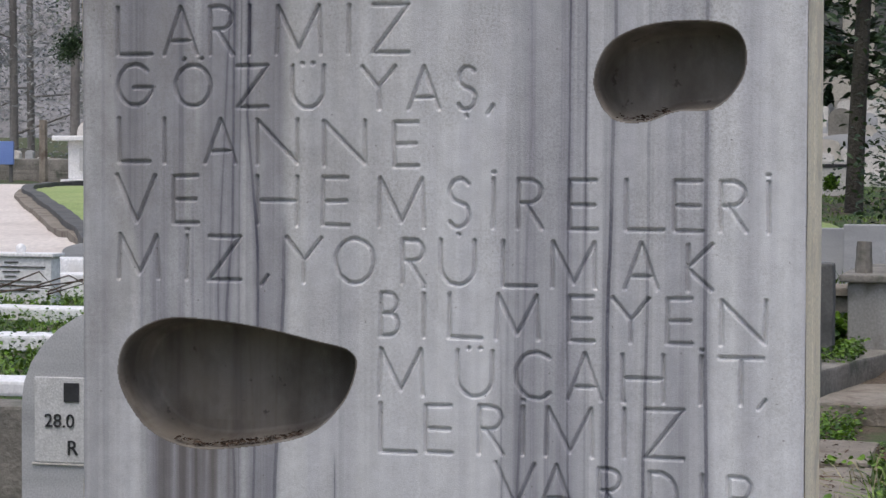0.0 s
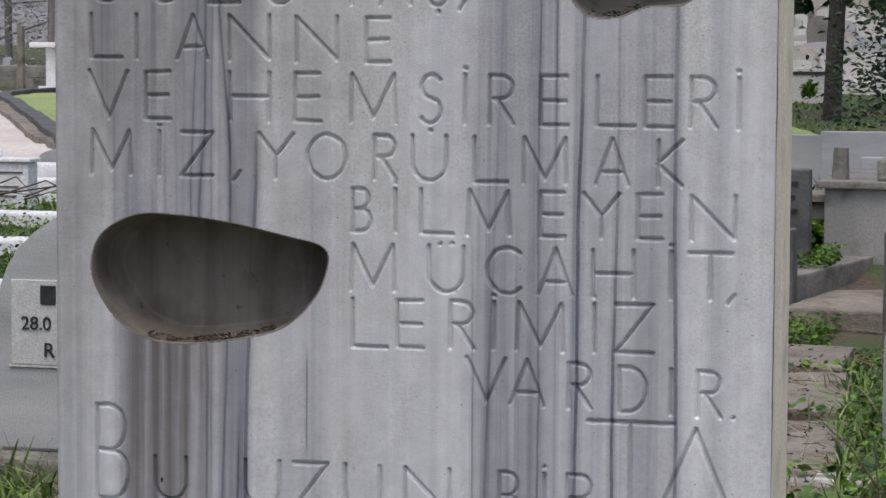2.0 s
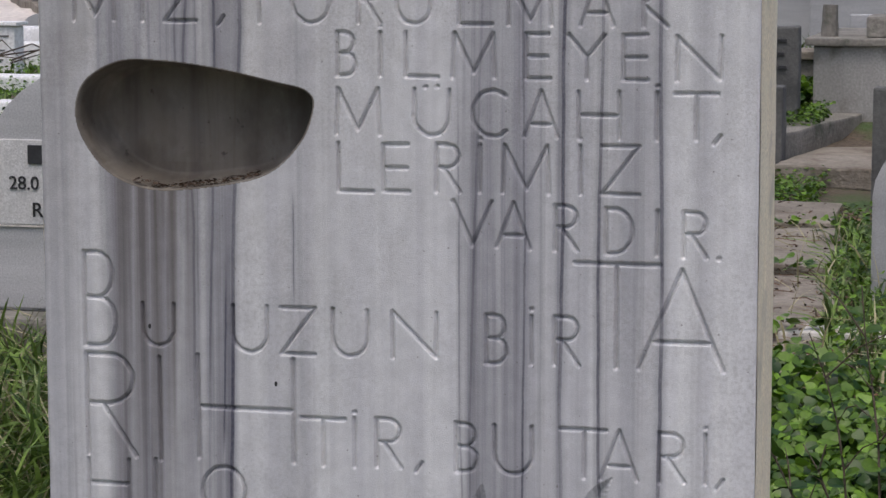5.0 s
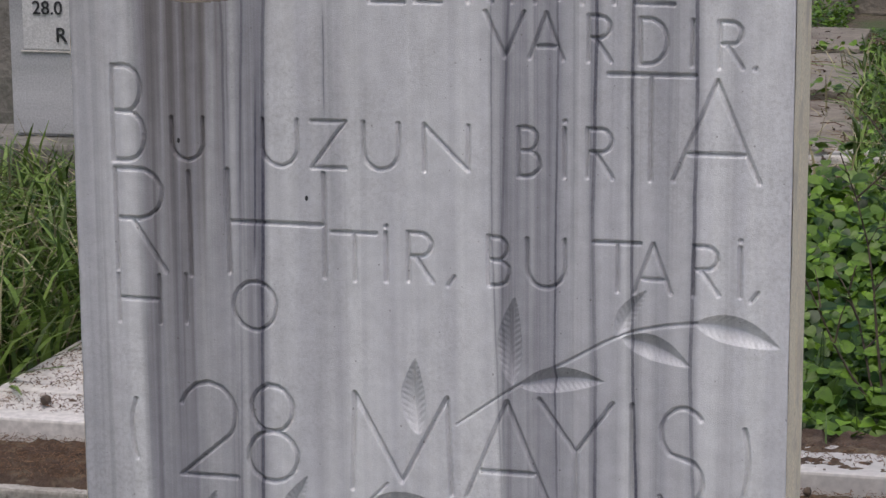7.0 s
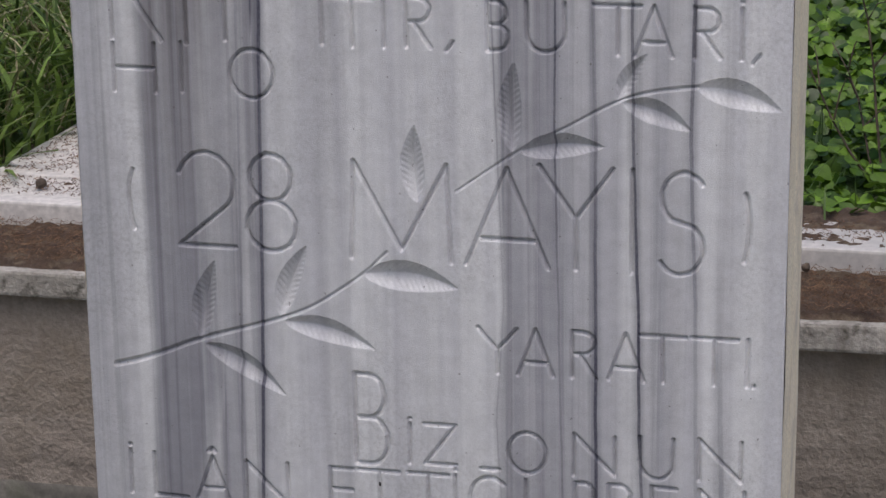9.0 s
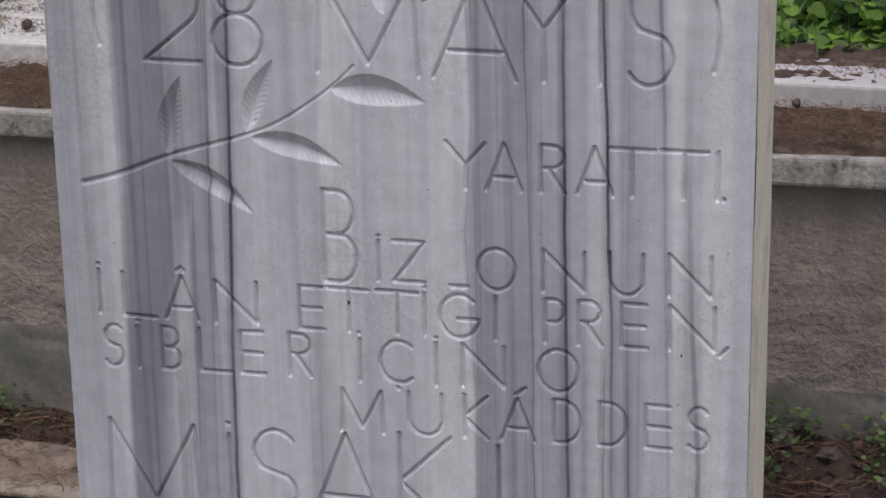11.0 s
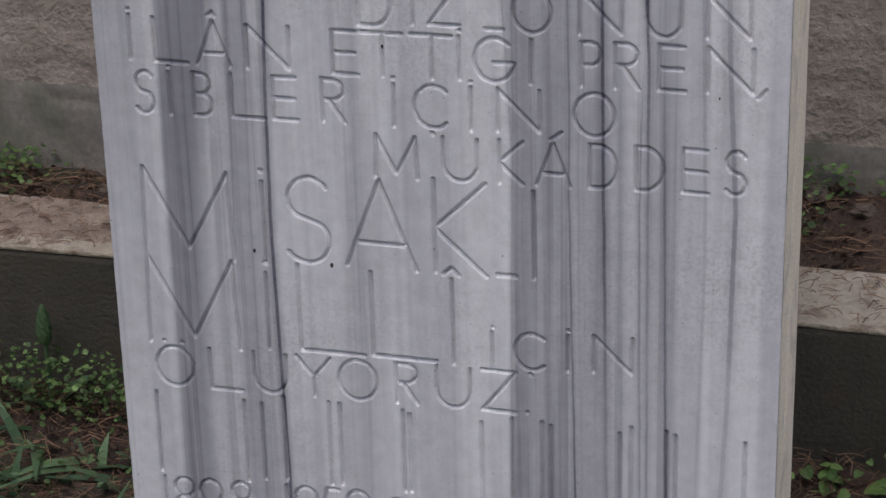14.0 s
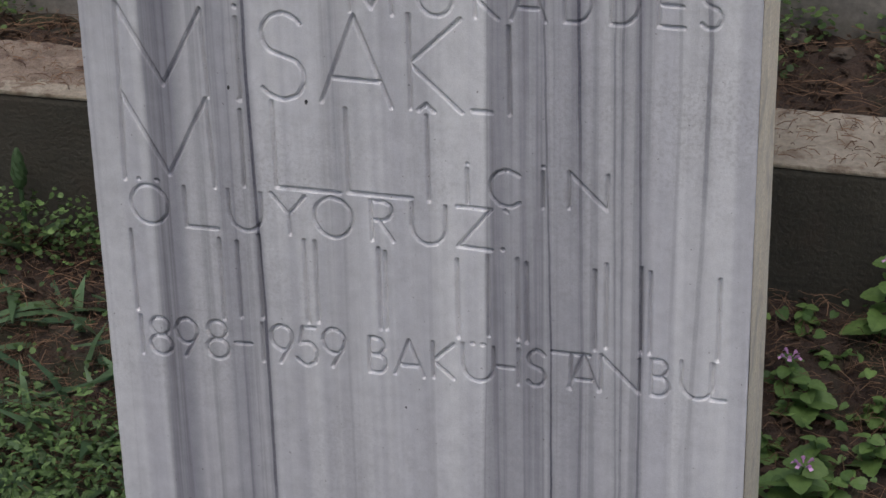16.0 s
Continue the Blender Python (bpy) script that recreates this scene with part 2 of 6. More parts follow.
    breakup = math_node(t, "MULTIPLY", ramp(t, noise_of(t, 1.0, 4.0, (60, 3, 9.0)), [(0.28, 0.65), (0.5, 1.0)]), ramp(t, noise_of(t, 1.0, 3.0, (900, 300, 260)), [(0.3, 0.86), (0.6, 1.06)]))
    fade = ramp(t, noise_of(t, 1.0, 2.0, (5, 1, 1.8)), [(0.36, 0.75), (0.6, 1.0)])
    soft = math_node(t, "MULTIPLY", ramp(t, ribbon_noise, [(0.34, 0.55), (0.56, 1.0)]), fade)
    col = mix(t, "MIX", math_node(t, "MULTIPLY", math_node(t, "MULTIPLY", zone, soft), 0.88), base, (0.196, 0.195, 0.226))
    fine_lines = ramp(t, streak, [(0.50, 0.0), (0.66, 1.0)])
    col = mix(t, "MIX", math_node(t, "MULTIPLY", fine_lines, math_node(t, "ADD", math_node(t, "MULTIPLY", zone, 0.55), 0.07)), col, (0.14, 0.138, 0.160))
    col = mix(t, "MIX", math_node(t, "MULTIPLY", math_node(t, "MULTIPLY", lines, breakup), 0.98), col, (0.05, 0.05, 0.08))
    # brown run-off below the lower hollow
    below = t.nodes.new("ShaderNodeMapRange")
    below.inputs[1].default_value, below.inputs[2].default_value, below.inputs[3].default_value, below.inputs[4].default_value = 0.95, 1.36, 0.0, 1.0
    t.links.new(zz, below.inputs[0])
    under = math_node(t, "LESS_THAN", zz, 1.385)
    run = strongest(t, [vein(t, xb, h, ((1.4, x0), (1.0, x0 - 0.008)), w, d) for x0, w, d in ((-0.226, 0.016, 0.7), (-0.1955, 0.013, 1.0), (-0.184, 0.011, 0.95), (-0.210, 0.014, 0.8), (-0.168, 0.010, 0.5))])
    stain = math_node(t, "MULTIPLY", math_node(t, "MULTIPLY", run, under), below.outputs[0])
    col = mix(t, "MIX", math_node(t, "MULTIPLY", stain, ramp(t, streak, [(0.3, 0.45), (0.58, 1.0)])), col, (0.115, 0.10, 0.092))
    col = mix(t, "MULTIPLY", 0.75, col, ramp(t, mottle, [(0.3, 0.85), (0.7, 1.08)]))
    col = mix(t, "MULTIPLY", 0.6, col, ramp(t, grain, [(0.3, 0.86), (0.7, 1.1)]))
    lichen = math_node(t, "MULTIPLY", ramp(t, noise_of(t, 260.0, 3.0), [(0.46, 0.0), (0.62, 1.0)]), ramp(t, noise_of(t, 4.5, 4.0), [(0.45, 0.0), (0.68, 0.32)]))
    col = mix(t, "MIX", lichen, col, (0.24, 0.23, 0.215))
    specks = ramp(t, noise_of(t, 210.0, 1.0), [(0.745, 0.0), (0.775, 1.0)])
    col = mix(t, "MIX", math_node(t, "MULTIPLY", specks, 0.55), col, (0.12, 0.11, 0.1))
    t.links.new(col, p.inputs["Base Color"])
    p.inputs["Roughness"].default_value = 0.62
    p.inputs["Specular IOR Level"].default_value = 0.35
    relief = math_node(t, "ADD", math_node(t, "MULTIPLY", lines, -1.1), math_node(t, "MULTIPLY", zone, -0.9))
    bumped(t, p, math_node(t, "ADD", math_node(t, "ADD", math_node(t, "MULTIPLY", mottle, 0.9), grain), relief), 0.45, 0.0007)
    return m


def stained_shaded(marble):
    """The same marble stained brown with black drips and spots, and darkened for the hollow's shade."""
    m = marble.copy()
    m.name = "stained_shaded_marble"
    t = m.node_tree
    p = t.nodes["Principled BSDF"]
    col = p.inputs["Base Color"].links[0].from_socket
    # this brown also carries painted shade, to subdue the lit walls
    shaded_crust = ramp(t, noise_of(t, 26.0, 6.0), [(0.25, 0.8), (0.6, 1.0)])
    col = mix(t, "MIX", math_node(t, "MULTIPLY", shaded_crust, 0.95), col, (0.17, 0.147, 0.116))
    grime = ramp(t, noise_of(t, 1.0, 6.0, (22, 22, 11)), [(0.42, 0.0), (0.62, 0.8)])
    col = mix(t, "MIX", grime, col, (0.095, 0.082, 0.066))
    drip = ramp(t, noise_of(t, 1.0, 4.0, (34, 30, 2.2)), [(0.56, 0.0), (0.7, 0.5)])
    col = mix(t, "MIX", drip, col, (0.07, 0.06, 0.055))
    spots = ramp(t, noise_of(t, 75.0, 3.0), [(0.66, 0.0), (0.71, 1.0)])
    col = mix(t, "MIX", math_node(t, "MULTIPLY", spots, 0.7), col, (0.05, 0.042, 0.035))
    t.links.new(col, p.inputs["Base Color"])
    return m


def leaf_material(name, dark, light, rough=0.45, gloss=0.4, thin=0.0):
    m, t, p = material(name)
    info = t.nodes.new("ShaderNodeNewGeometry")
    col = ramp(t, info.outputs["Random Per Island"], [(0.0, dark), (0.75, light), (1.0, [min(1, c * 1.45) for c in light])])
    col = mix(t, "MULTIPLY", 0.6, col, ramp(t, noise_of(t, 140.0, 3.0), [(0.3, 0.65), (0.7, 1.2)]))
    t.links.new(col, p.inputs["Base Color"])
    p.inputs["Roughness"].default_value = rough
    p.inputs["Specular IOR Level"].default_value = gloss
    if thin:
        back, both = t.nodes.new("ShaderNodeBsdfTranslucent"), t.nodes.new("ShaderNodeMixShader")
        t.links.new(col, back.inputs["Color"])
        both.inputs[0].default_value = thin
        t.links.new(p.outputs[0], both.inputs[1])
        t.links.new(back.outputs[0], both.inputs[2])
        t.links.new(both.outputs[0], t.nodes["Material Output"].inputs["Surface"])
    return m


MARBLE = marble_material("veined_marble")
MARBLE_HOLLOW = stained_shaded(MARBLE)
CREAM = surface("sawn_marble_edge", (0.84, 0.74, 0.54), (0.90, 0.82, 0.64), 14.0, 0.7, 0.3, 0.001, 300.0, (0.62, 0.56, 0.44), 20.0, (6, 6, 0.5))
# kerb face: dark concrete, darkened further for the gravestone's shade on it
CONCRETE_DARK = surface("shaded_dark_concrete", (0.03, 0.028, 0.02), (0.075, 0.068, 0.05), 9.0, 0.9, 0.7, 0.004, 170.0, (0.05, 0.042, 0.03), 12.0, (1, 1, 0.5))
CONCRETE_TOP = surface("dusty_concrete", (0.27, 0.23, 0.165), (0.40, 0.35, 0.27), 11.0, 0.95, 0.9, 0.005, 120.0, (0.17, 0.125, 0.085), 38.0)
STUCCO = surface("rough_stucco", (0.26, 0.218, 0.178), (0.37, 0.322, 0.265), 5.0, 0.92, 0.75, 0.006, 110.0, (0.235, 0.195, 0.145), 4.0, (1, 1, 0.8))
COPING = surface("lichened_coping_stone", (0.31, 0.29, 0.25), (0.50, 0.47, 0.42), 14.0, 0.88, 0.8, 0.004, 130.0, (0.12, 0.11, 0.09), 42.0)
WHITE_MARBLE = surface("weathered_white_marble", (0.55, 0.52, 0.475), (0.73, 0.695, 0.65), 3.0, 0.6, 0.25, 0.001, 90.0, (0.45, 0.44, 0.42), 3.5, (1, 1, 2.5))
GREY_MARBLE = surface("grey_banded_marble", (0.32, 0.32, 0.325), (0.52, 0.515, 0.52), 2.0, 0.5, 0.1, 0.0005, 300.0, None, 3.0, (0.7, 0.7, 5.0))
BRIGHT_MARBLE = surface("clean_white_marble", (0.82, 0.81, 0.80), (0.90, 0.89, 0.88), 3.0, 0.5, 0.15, 0.001, 90.0, (0.72, 0.70, 0.67), 5.0)
TOMB_MARBLE = surface("stained_grey_marble", (0.20, 0.195, 0.18), (0.37, 0.36, 0.34), 3.0, 0.7, 0.3, 0.002, 120.0, (0.15, 0.14, 0.12), 6.0, (1, 1, 0.4))
ROUGH_PANEL = surface("pecked_stone", (0.54, 0.53, 0.52), (0.63, 0.62, 0.61), 40.0, 0.9, 0.5, 0.002, 260.0)
OLD_STONE = surface("old_grey_stone", (0.15, 0.14, 0.12), (0.29, 0.27, 0.235), 6.0, 0.92, 0.8, 0.006, 70.0, (0.10, 0.105, 0.08), 7.0)
DARK_STONE = surface("dark_stone", (0.07, 0.07, 0.068), (0.15, 0.148, 0.14), 7.0, 0.85, 0.6, 0.004, 80.0)
PAVING = surface("worn_paving", (0.185, 0.16, 0.128), (0.31, 0.275, 0.225), 4.0, 0.93, 0.8, 0.008, 60.0, (0.13, 0.10, 0.075), 6.0)
SOIL = surface("needle_covered_soil", (0.03, 0.019, 0.014), (0.075, 0.049, 0.034), 14.0, 0.97, 1.0, 0.012, 150.0, (0.035, 0.045, 0.02), 6.0)
BLACK_PAINT = surface("black_letter_paint", (0.02, 0.02, 0.022), (0.035, 0.035, 0.038), 40.0, 0.6, 0.2, 0.001)
BARK = surface("dark_bark", (0.035, 0.03, 0.025), (0.085, 0.075, 0.06), 12.0, 0.95, 1.0, 0.02, 60.0, None, 9.0, (1, 1, 0.25))
TWIG = surface("twig_bark", (0.05, 0.036, 0.026), (0.11, 0.08, 0.055), 60.0, 0.8, 0.3, 0.001)
NEEDLE = leaf_material("dry_pine_needles", (0.06, 0.034, 0.021), (0.20, 0.125, 0.075), 0.8, 0.2)
LITTER = leaf_material("dark_leaf_litter", (0.025, 0.016, 0.011), (0.075, 0.05, 0.034), 0.9, 0.2)
GRASS = leaf_material("grass_blade", (0.026, 0.062, 0.010), (0.18, 0.265, 0.055), 0.42, 0.45, 0.3)
DRY_GRASS = leaf_material("dry_grass_blade", (0.19, 0.17, 0.085), (0.34, 0.31, 0.19), 0.7, 0.2)
CLOVER = leaf_material("clover_leaf", (0.014, 0.046, 0.004), (0.125, 0.225, 0.018), 0.4, 0.42, 0.2)
WEED = leaf_material("weed_leaf", (0.035, 0.068, 0.018), (0.115, 0.185, 0.055), 0.5, 0.35, 0.2)
STRAP = leaf_material("strap_leaf", (0.035, 0.075, 0.03), (0.10, 0.16, 0.075), 0.45, 0.4, 0.15)
FAR_LEAF = leaf_material("evergreen_leaf", (0.012, 0.026, 0.012), (0.04, 0.07, 0.028), 0.5, 0.3)
# leaf and bark of the distant trees, paled to paint the haze over them
HAZED_LEAF = leaf_material("hazed_cypress_leaf", (0.32, 0.318, 0.305), (0.44, 0.435, 0.42), 0.85, 0.05, 0.5)
HAZED_BARK = surface("hazed_grey_bark", (0.17, 0.155, 0.145), (0.28, 0.26, 0.24), 3.0, 0.95, 0.8, 0.02, 20.0, None, 9.0, (1, 1, 0.25))
NETTLE = leaf_material("deadnettle_leaf", (0.045, 0.10, 0.022), (0.16, 0.25, 0.07), 0.5, 0.35, 0.25)
PETAL = leaf_material("purple_petal", (0.30, 0.14, 0.30), (0.48, 0.28, 0.46), 0.5, 0.2)
BLUE = surface("blue_board", (0.16, 0.25, 0.58), (0.22, 0.32, 0.66), 2.0, 0.5, 0.1, 0.001)
LIGHT_WALL = surface("pale_plaster", (0.42, 0.385, 0.33), (0.56, 0.52, 0.45), 0.6, 0.9, 0.2, 0.01, 20.0)


def ground_material():
    """Soil with moss and short growth; gravel where the path lies."""
    m, t, p = material("cemetery_ground")
    n1, n2 = noise_of(t, 3.0, 6.0), noise_of(t, 60.0, 4.0)
    col = ramp(t, n2, [(0.3, (0.06, 0.045, 0.032)), (0.7, (0.15, 0.115, 0.08))])
    col = mix(t, "MIX", ramp(t, n1, [(0.42, 0.0), (0.56, 1.0)]), col, (0.055, 0.095, 0.025))
    t.links.new(col, p.inputs["Base Color"])
    p.inputs["Roughness"].default_value = 0.95
    bumped(t, p, n2, 0.8, 0.02)
    return m


GROUND = ground_material()
DUST = surface("brown_dust", (0.20, 0.15, 0.11), (0.34, 0.27, 0.20), 22.0, 0.97, 1.0, 0.006, 240.0, (0.13, 0.085, 0.06), 60.0)
RUBBLE = surface("brown_rubble", (0.055, 0.042, 0.032), (0.13, 0.105, 0.08), 30.0, 0.95, 0.8, 0.004, 200.0)
MAT = surface("matted_needles", (0.05, 0.032, 0.022), (0.15, 0.10, 0.066), 40.0, 0.97, 1.0, 0.006, 330.0, (0.17, 0.13, 0.085), 30.0)
GRAVEL = surface("pale_gravel", (0.58, 0.52, 0.47), (0.74, 0.68, 0.62), 1.5, 0.95, 0.5, 0.01, 40.0)
LAWN = surface("mown_lawn", (0.25, 0.33, 0.11), (0.36, 0.42, 0.17), 1.2, 0.9, 0.6, 0.02, 30.0)

CEMENT = surface("smooth_cement_base", (0.17, 0.158, 0.132), (0.25, 0.232, 0.198), 6.0, 0.9, 0.4, 0.002, 120.0, (0.12, 0.125, 0.085), 8.0)


def dripped(mat, tone, amount):
    """Adds narrow run-off stains down an upright surface."""
    t = mat.node_tree
    p = t.nodes["Principled BSDF"]
    col = p.inputs["Base Color"].links[0].from_socket
    run = ramp(t, noise_of(t, 1.0, 5.0, (16, 16, 1.6)), [(0.48, 0.0), (0.68, amount)])
    t.links.new(mix(t, "MIX", run, col, tone), p.inputs["Base Color"])


dripped(STUCCO, (0.16, 0.135, 0.105), 0.4)
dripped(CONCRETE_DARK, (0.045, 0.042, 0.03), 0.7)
dripped(COPING, (0.14, 0.125, 0.10), 0.7)

# ---- building helpers ----
def mesh_of(name, verts, faces, mat, smooth=False):
    me = bpy.data.meshes.new(name)
    me.from_pydata([tuple(v) for v in verts], [], faces)
    me.materials.append(mat)
    if smooth:
        me.polygons.foreach_set("use_smooth", [True] * len(me.polygons))
    me.update()
    return me


def part(name, bm, mat, parent, label=""):
    me = bpy.data.meshes.new(name)
    bmesh.ops.recalc_face_normals(bm, faces=bm.faces)
    bm.to_mesh(me)
    bm.free()
    me.materials.append(mat)
    ob = new(name, me)
    ob.parent = parent
    return tagged(ob, label)


def thing(name, label, category, group="", at=(0, 0, 0), turn=0.0):
    ob = new(name)
    ob.matrix_basis = pose(*at, 0, 0, turn)
    return tagged(ob, label, category, group)


def box(x0, x1, y0, y1, z0, z1, bevel=0.004, rough=0.0, cuts=0, bm=None):
    """A block with worn edges, cut and roughened where asked."""
    own = bmesh.new()
    bmesh.ops.create_cube(own, size=1)
    for v in own.verts:
        v.co = ((x0 + x1) / 2 + v.co.x * (x1 - x0), (y0 + y1) / 2 + v.co.y * (y1 - y0), (z0 + z1) / 2 + v.co.z * (z1 - z0))
    if bevel:
        bmesh.ops.bevel(own, geom=own.edges[:], offset=bevel, segments=2, affect="EDGES", profile=0.6)
    if cuts:
        long = [e for e in own.edges if e.calc_length() > 4 * max(bevel, 0.01)]
        bmesh.ops.subdivide_edges(own, edges=long, cuts=cuts, use_grid_fill=True)
    if rough:
        for v in own.verts:
            v.co += noise.noise_vector(v.co * 7.0) * rough + noise.noise_vector(v.co * 25.0) * rough * 0.4
    if bm is None:
        return own
    me = bpy.data.meshes.new("tmp")
    own.to_mesh(me)
    own.free()
    bm.from_mesh(me)
    bpy.data.meshes.remove(me)
    return bm


def tube(bm, pts, r0, r1, sides=6):
    """A tapered round bar along the points."""
    rings = []
    pts = [Vector(p) for p in pts]
    for i, p in enumerate(pts):
        d = (pts[min(i + 1, len(pts) - 1)] - pts[max(i - 1, 0)]).normalized()
        a = d.orthogonal().normalized()
        b = d.cross(a)
        r = r0 + (r1 - r0) * i / (len(pts) - 1)
        rings.append([bm.verts.new(p + (a * math.cos(k * 2 * math.pi / sides) + b * math.sin(k * 2 * math.pi / sides)) * r) for k in range(sides)])
    for lo, hi in zip(rings, rings[1:]):
        for k in range(sides):
            bm.faces.new((lo[k], lo[(k + 1) % sides], hi[(k + 1) % sides], hi[k]))
    bm.faces.new(rings[-1])
    bm.faces.new(rings[0][::-1])
    return bm


def arched(width, z0, z1, thick, rise, steps=16):
    """An upright slab whose top is an arch of that rise, from x = 0 to width and y = 0 to thick."""
    line = [(0, z0), (width, z0)]
    for k in range(steps + 1):
        a = math.pi * k / steps
        line.append((width / 2 + width / 2 * math.cos(a), z1 - rise + rise * math.sin(a)))
    bm = bmesh.new()
    front = [bm.verts.new((x, 0, z)) for x, z in line]
    face = bm.faces.new(front)
    out = bmesh.ops.extrude_face_region(bm, geom=[face])
    for v in out["geom"]:
        if isinstance(v, bmesh.types.BMVert):
            v.co.y += thick
    bmesh.ops.bevel(bm, geom=[e for e in bm.edges if abs(e.verts[0].co.y - e.verts[1].co.y) < 1e-6], offset=0.006, segments=2, affect="EDGES")
    return bm


def stuff(name, verts, faces, mat, label, category, smooth=False):
    return tagged(new(name, mesh_of(name, verts, faces, mat, smooth)), label, category, kind="stuff")


def rise(x, y):
    """The height of the terrain: the grave's plot, the raised plots behind the wall, the slope beyond."""
    bumps = 0.012 * noise.noise(Vector((x * 5, y * 5, 0))) + 0.03 * noise.noise(Vector((x * 0.7, y * 0.7, 3)))
    if y < 0.53:
        return float(np.interp(y, [-0.4, 0.1, 0.46], [-0.02, 0.05, 0.13])) + bumps * 0.8
    if y < 1.0:
        bank = float(np.interp(x, [-0.7, 0.2], [-0.012, 0.045]))
        return 0.195 + float(np.interp(y, [0.72, 0.96], [0.0, bank])) + bumps * 0.8
    right = np.interp(y, [1.02, 1.2, 2.2, 5.6, 6.4, 7.0, 8.2, 10.5, 12.8, 15, 24, 40, 90], [0.58, 0.64, 0.74, 0.79, 0.85, 0.95, 1.08, 1.22, 1.36, 1.5, 1.9, 2.3, 3.0])
    left = np.interp(y, [1.02, 1.2, 2.2, 2.55, 2.86, 3.2, 4.2, 6.0, 9.0, 20, 24, 40, 90], [0.58, 0.64, 0.76, 0.80, 1.03, 1.055, 1.06, 1.08, 1.12, 1.2, 1.25, 1.5, 2.2])
    side = min(1.0, max(0.0, (-x - 0.07 * y - 0.9) / 0.8))
    return float(right + (left - right) * side) + bumps


def needles(name, count, spots, mat, label, size=(0.02, 0.06), width=0.0007, lift=0.004):
    """Dry needles and crumbs strewn over the given level patches (x0, x1, y0, y1, z)."""
    rng = np.random.default_rng(len(name) + count)
    verts, faces = [], []
    for x0, x1, y0, y1, z in spots:
        for _ in range(count):
            x, y, a = rng.uniform(x0, x1), rng.uniform(y0, y1), rng.uniform(0, math.pi)
            z_at = (rise(x, y) if z is None else z) + rng.uniform(0.0, lift)
            n = rng.uniform(*size) / 2
            bend = rng.uniform(-0.1, 0.1) * n
            dx, dy, w = math.cos(a), math.sin(a), width * rng.uniform(0.7, 1.8)
            k = len(verts)
            for s in (-1, 0, 1):
                cx, cy = x + dx * n * s - dy * bend * (s == 0), y + dy * n * s + dx * bend * (s == 0)
                lz = z_at + (0.002 if s == 0 else 0) + rng.uniform(0, lift * 0.4)
                verts += [(cx - dy * w, cy + dx * w, lz), (cx + dy * w, cy - dx * w, lz), (cx, cy, lz + w * 1.6)]
            for j in (0, 3):
                for p in range(3):
                    q = (p + 1) % 3
                    faces.append((k + j + p, k + j + q, k + j + 3 + q, k + j + 3 + p))
    return stuff(name, verts, faces, mat, label, "litter")


def blades(name, count, area, length, mat, label, width=0.004, lean=0.5, height=None, seed=1):
    """Bent grass blades over a patch of ground given by a function of two random numbers."""
    rng = np.random.default_rng(seed)
    verts, faces = [], []
    for _ in range(count):
        x, y = area(rng.random(), rng.random())
        z = (rise(x, y) if height is None else height) - 0.01
        a, n, w = rng.uniform(0, 2 * math.pi), rng.uniform(*length), width * rng.uniform(0.6, 1.3)
        out = lean * rng.uniform(0.2, 1.5)
        k = len(verts)
        for s, f in ((0, 1.0), (0.35, 0.95), (0.7, 0.7), (1.0, 0.08)):
            r = n * out * s * s
            h = n * (s - 0.42 * out * s * s)
            cx, cy = x + math.cos(a) * r, y + math.sin(a) * r
            verts += [(cx - math.sin(a) * w * f, cy + math.cos(a) * w * f, z + h), (cx + math.sin(a) * w * f, cy - math.cos(a) * w * f, z + h + w * 0.3)]
        faces += [(k + j, k + j + 1, k + j + 3, k + j + 2) for j in (0, 2, 4)]
    return stuff(name, verts, faces, mat, label, "grass")


def leaf_shape(kind):
    """Outline of one leaf from its stalk along +x, in units of its length."""
    if kind == "round":
        return [(0.02, 0.0), (0.12, 0.34), (0.42, 0.5), (0.75, 0.44), (0.98, 0.2), (0.9, 0.0), (0.98, -0.2), (0.75, -0.44), (0.42, -0.5), (0.12, -0.34)]
    if kind == "clover":
        return [(0.0, 0.0), (0.2, 0.2), (0.45, 0.42), (0.72, 0.52), (0.93, 0.42), (1.0, 0.2), (0.92, 0.0), (1.0, -0.2), (0.93, -0.42), (0.72, -0.52), (0.45, -0.42), (0.2, -0.2)]
    if kind == "nettle":
        return [(0.0, 0.0), (0.1, 0.3), (0.25, 0.34), (0.3, 0.4), (0.5, 0.34), (0.56, 0.36), (0.75, 0.2), (1.0, 0.0), (0.75, -0.2), (0.56, -0.36), (0.5, -0.34), (0.3, -0.4), (0.25, -0.34), (0.1, -0.3)]
    if kind == "scallop":
        side = [(0.02, 0.22), (0.12, 0.40), (0.21, 0.39), (0.30, 0.47), (0.41, 0.43), (0.52, 0.46), (0.61, 0.37), (0.72, 0.37), (0.81, 0.25), (0.91, 0.2)]
        return [(0.08, 0.0)] + side + [(1.0, 0.0)] + [(u, -v) for u, v in reversed(side)]
    return [(0.0, 0.0), (0.2, 0.16), (0.5, 0.24), (0.8, 0.14), (1.0, 0.0), (0.8, -0.14), (0.5, -0.24), (0.2, -0.16)]


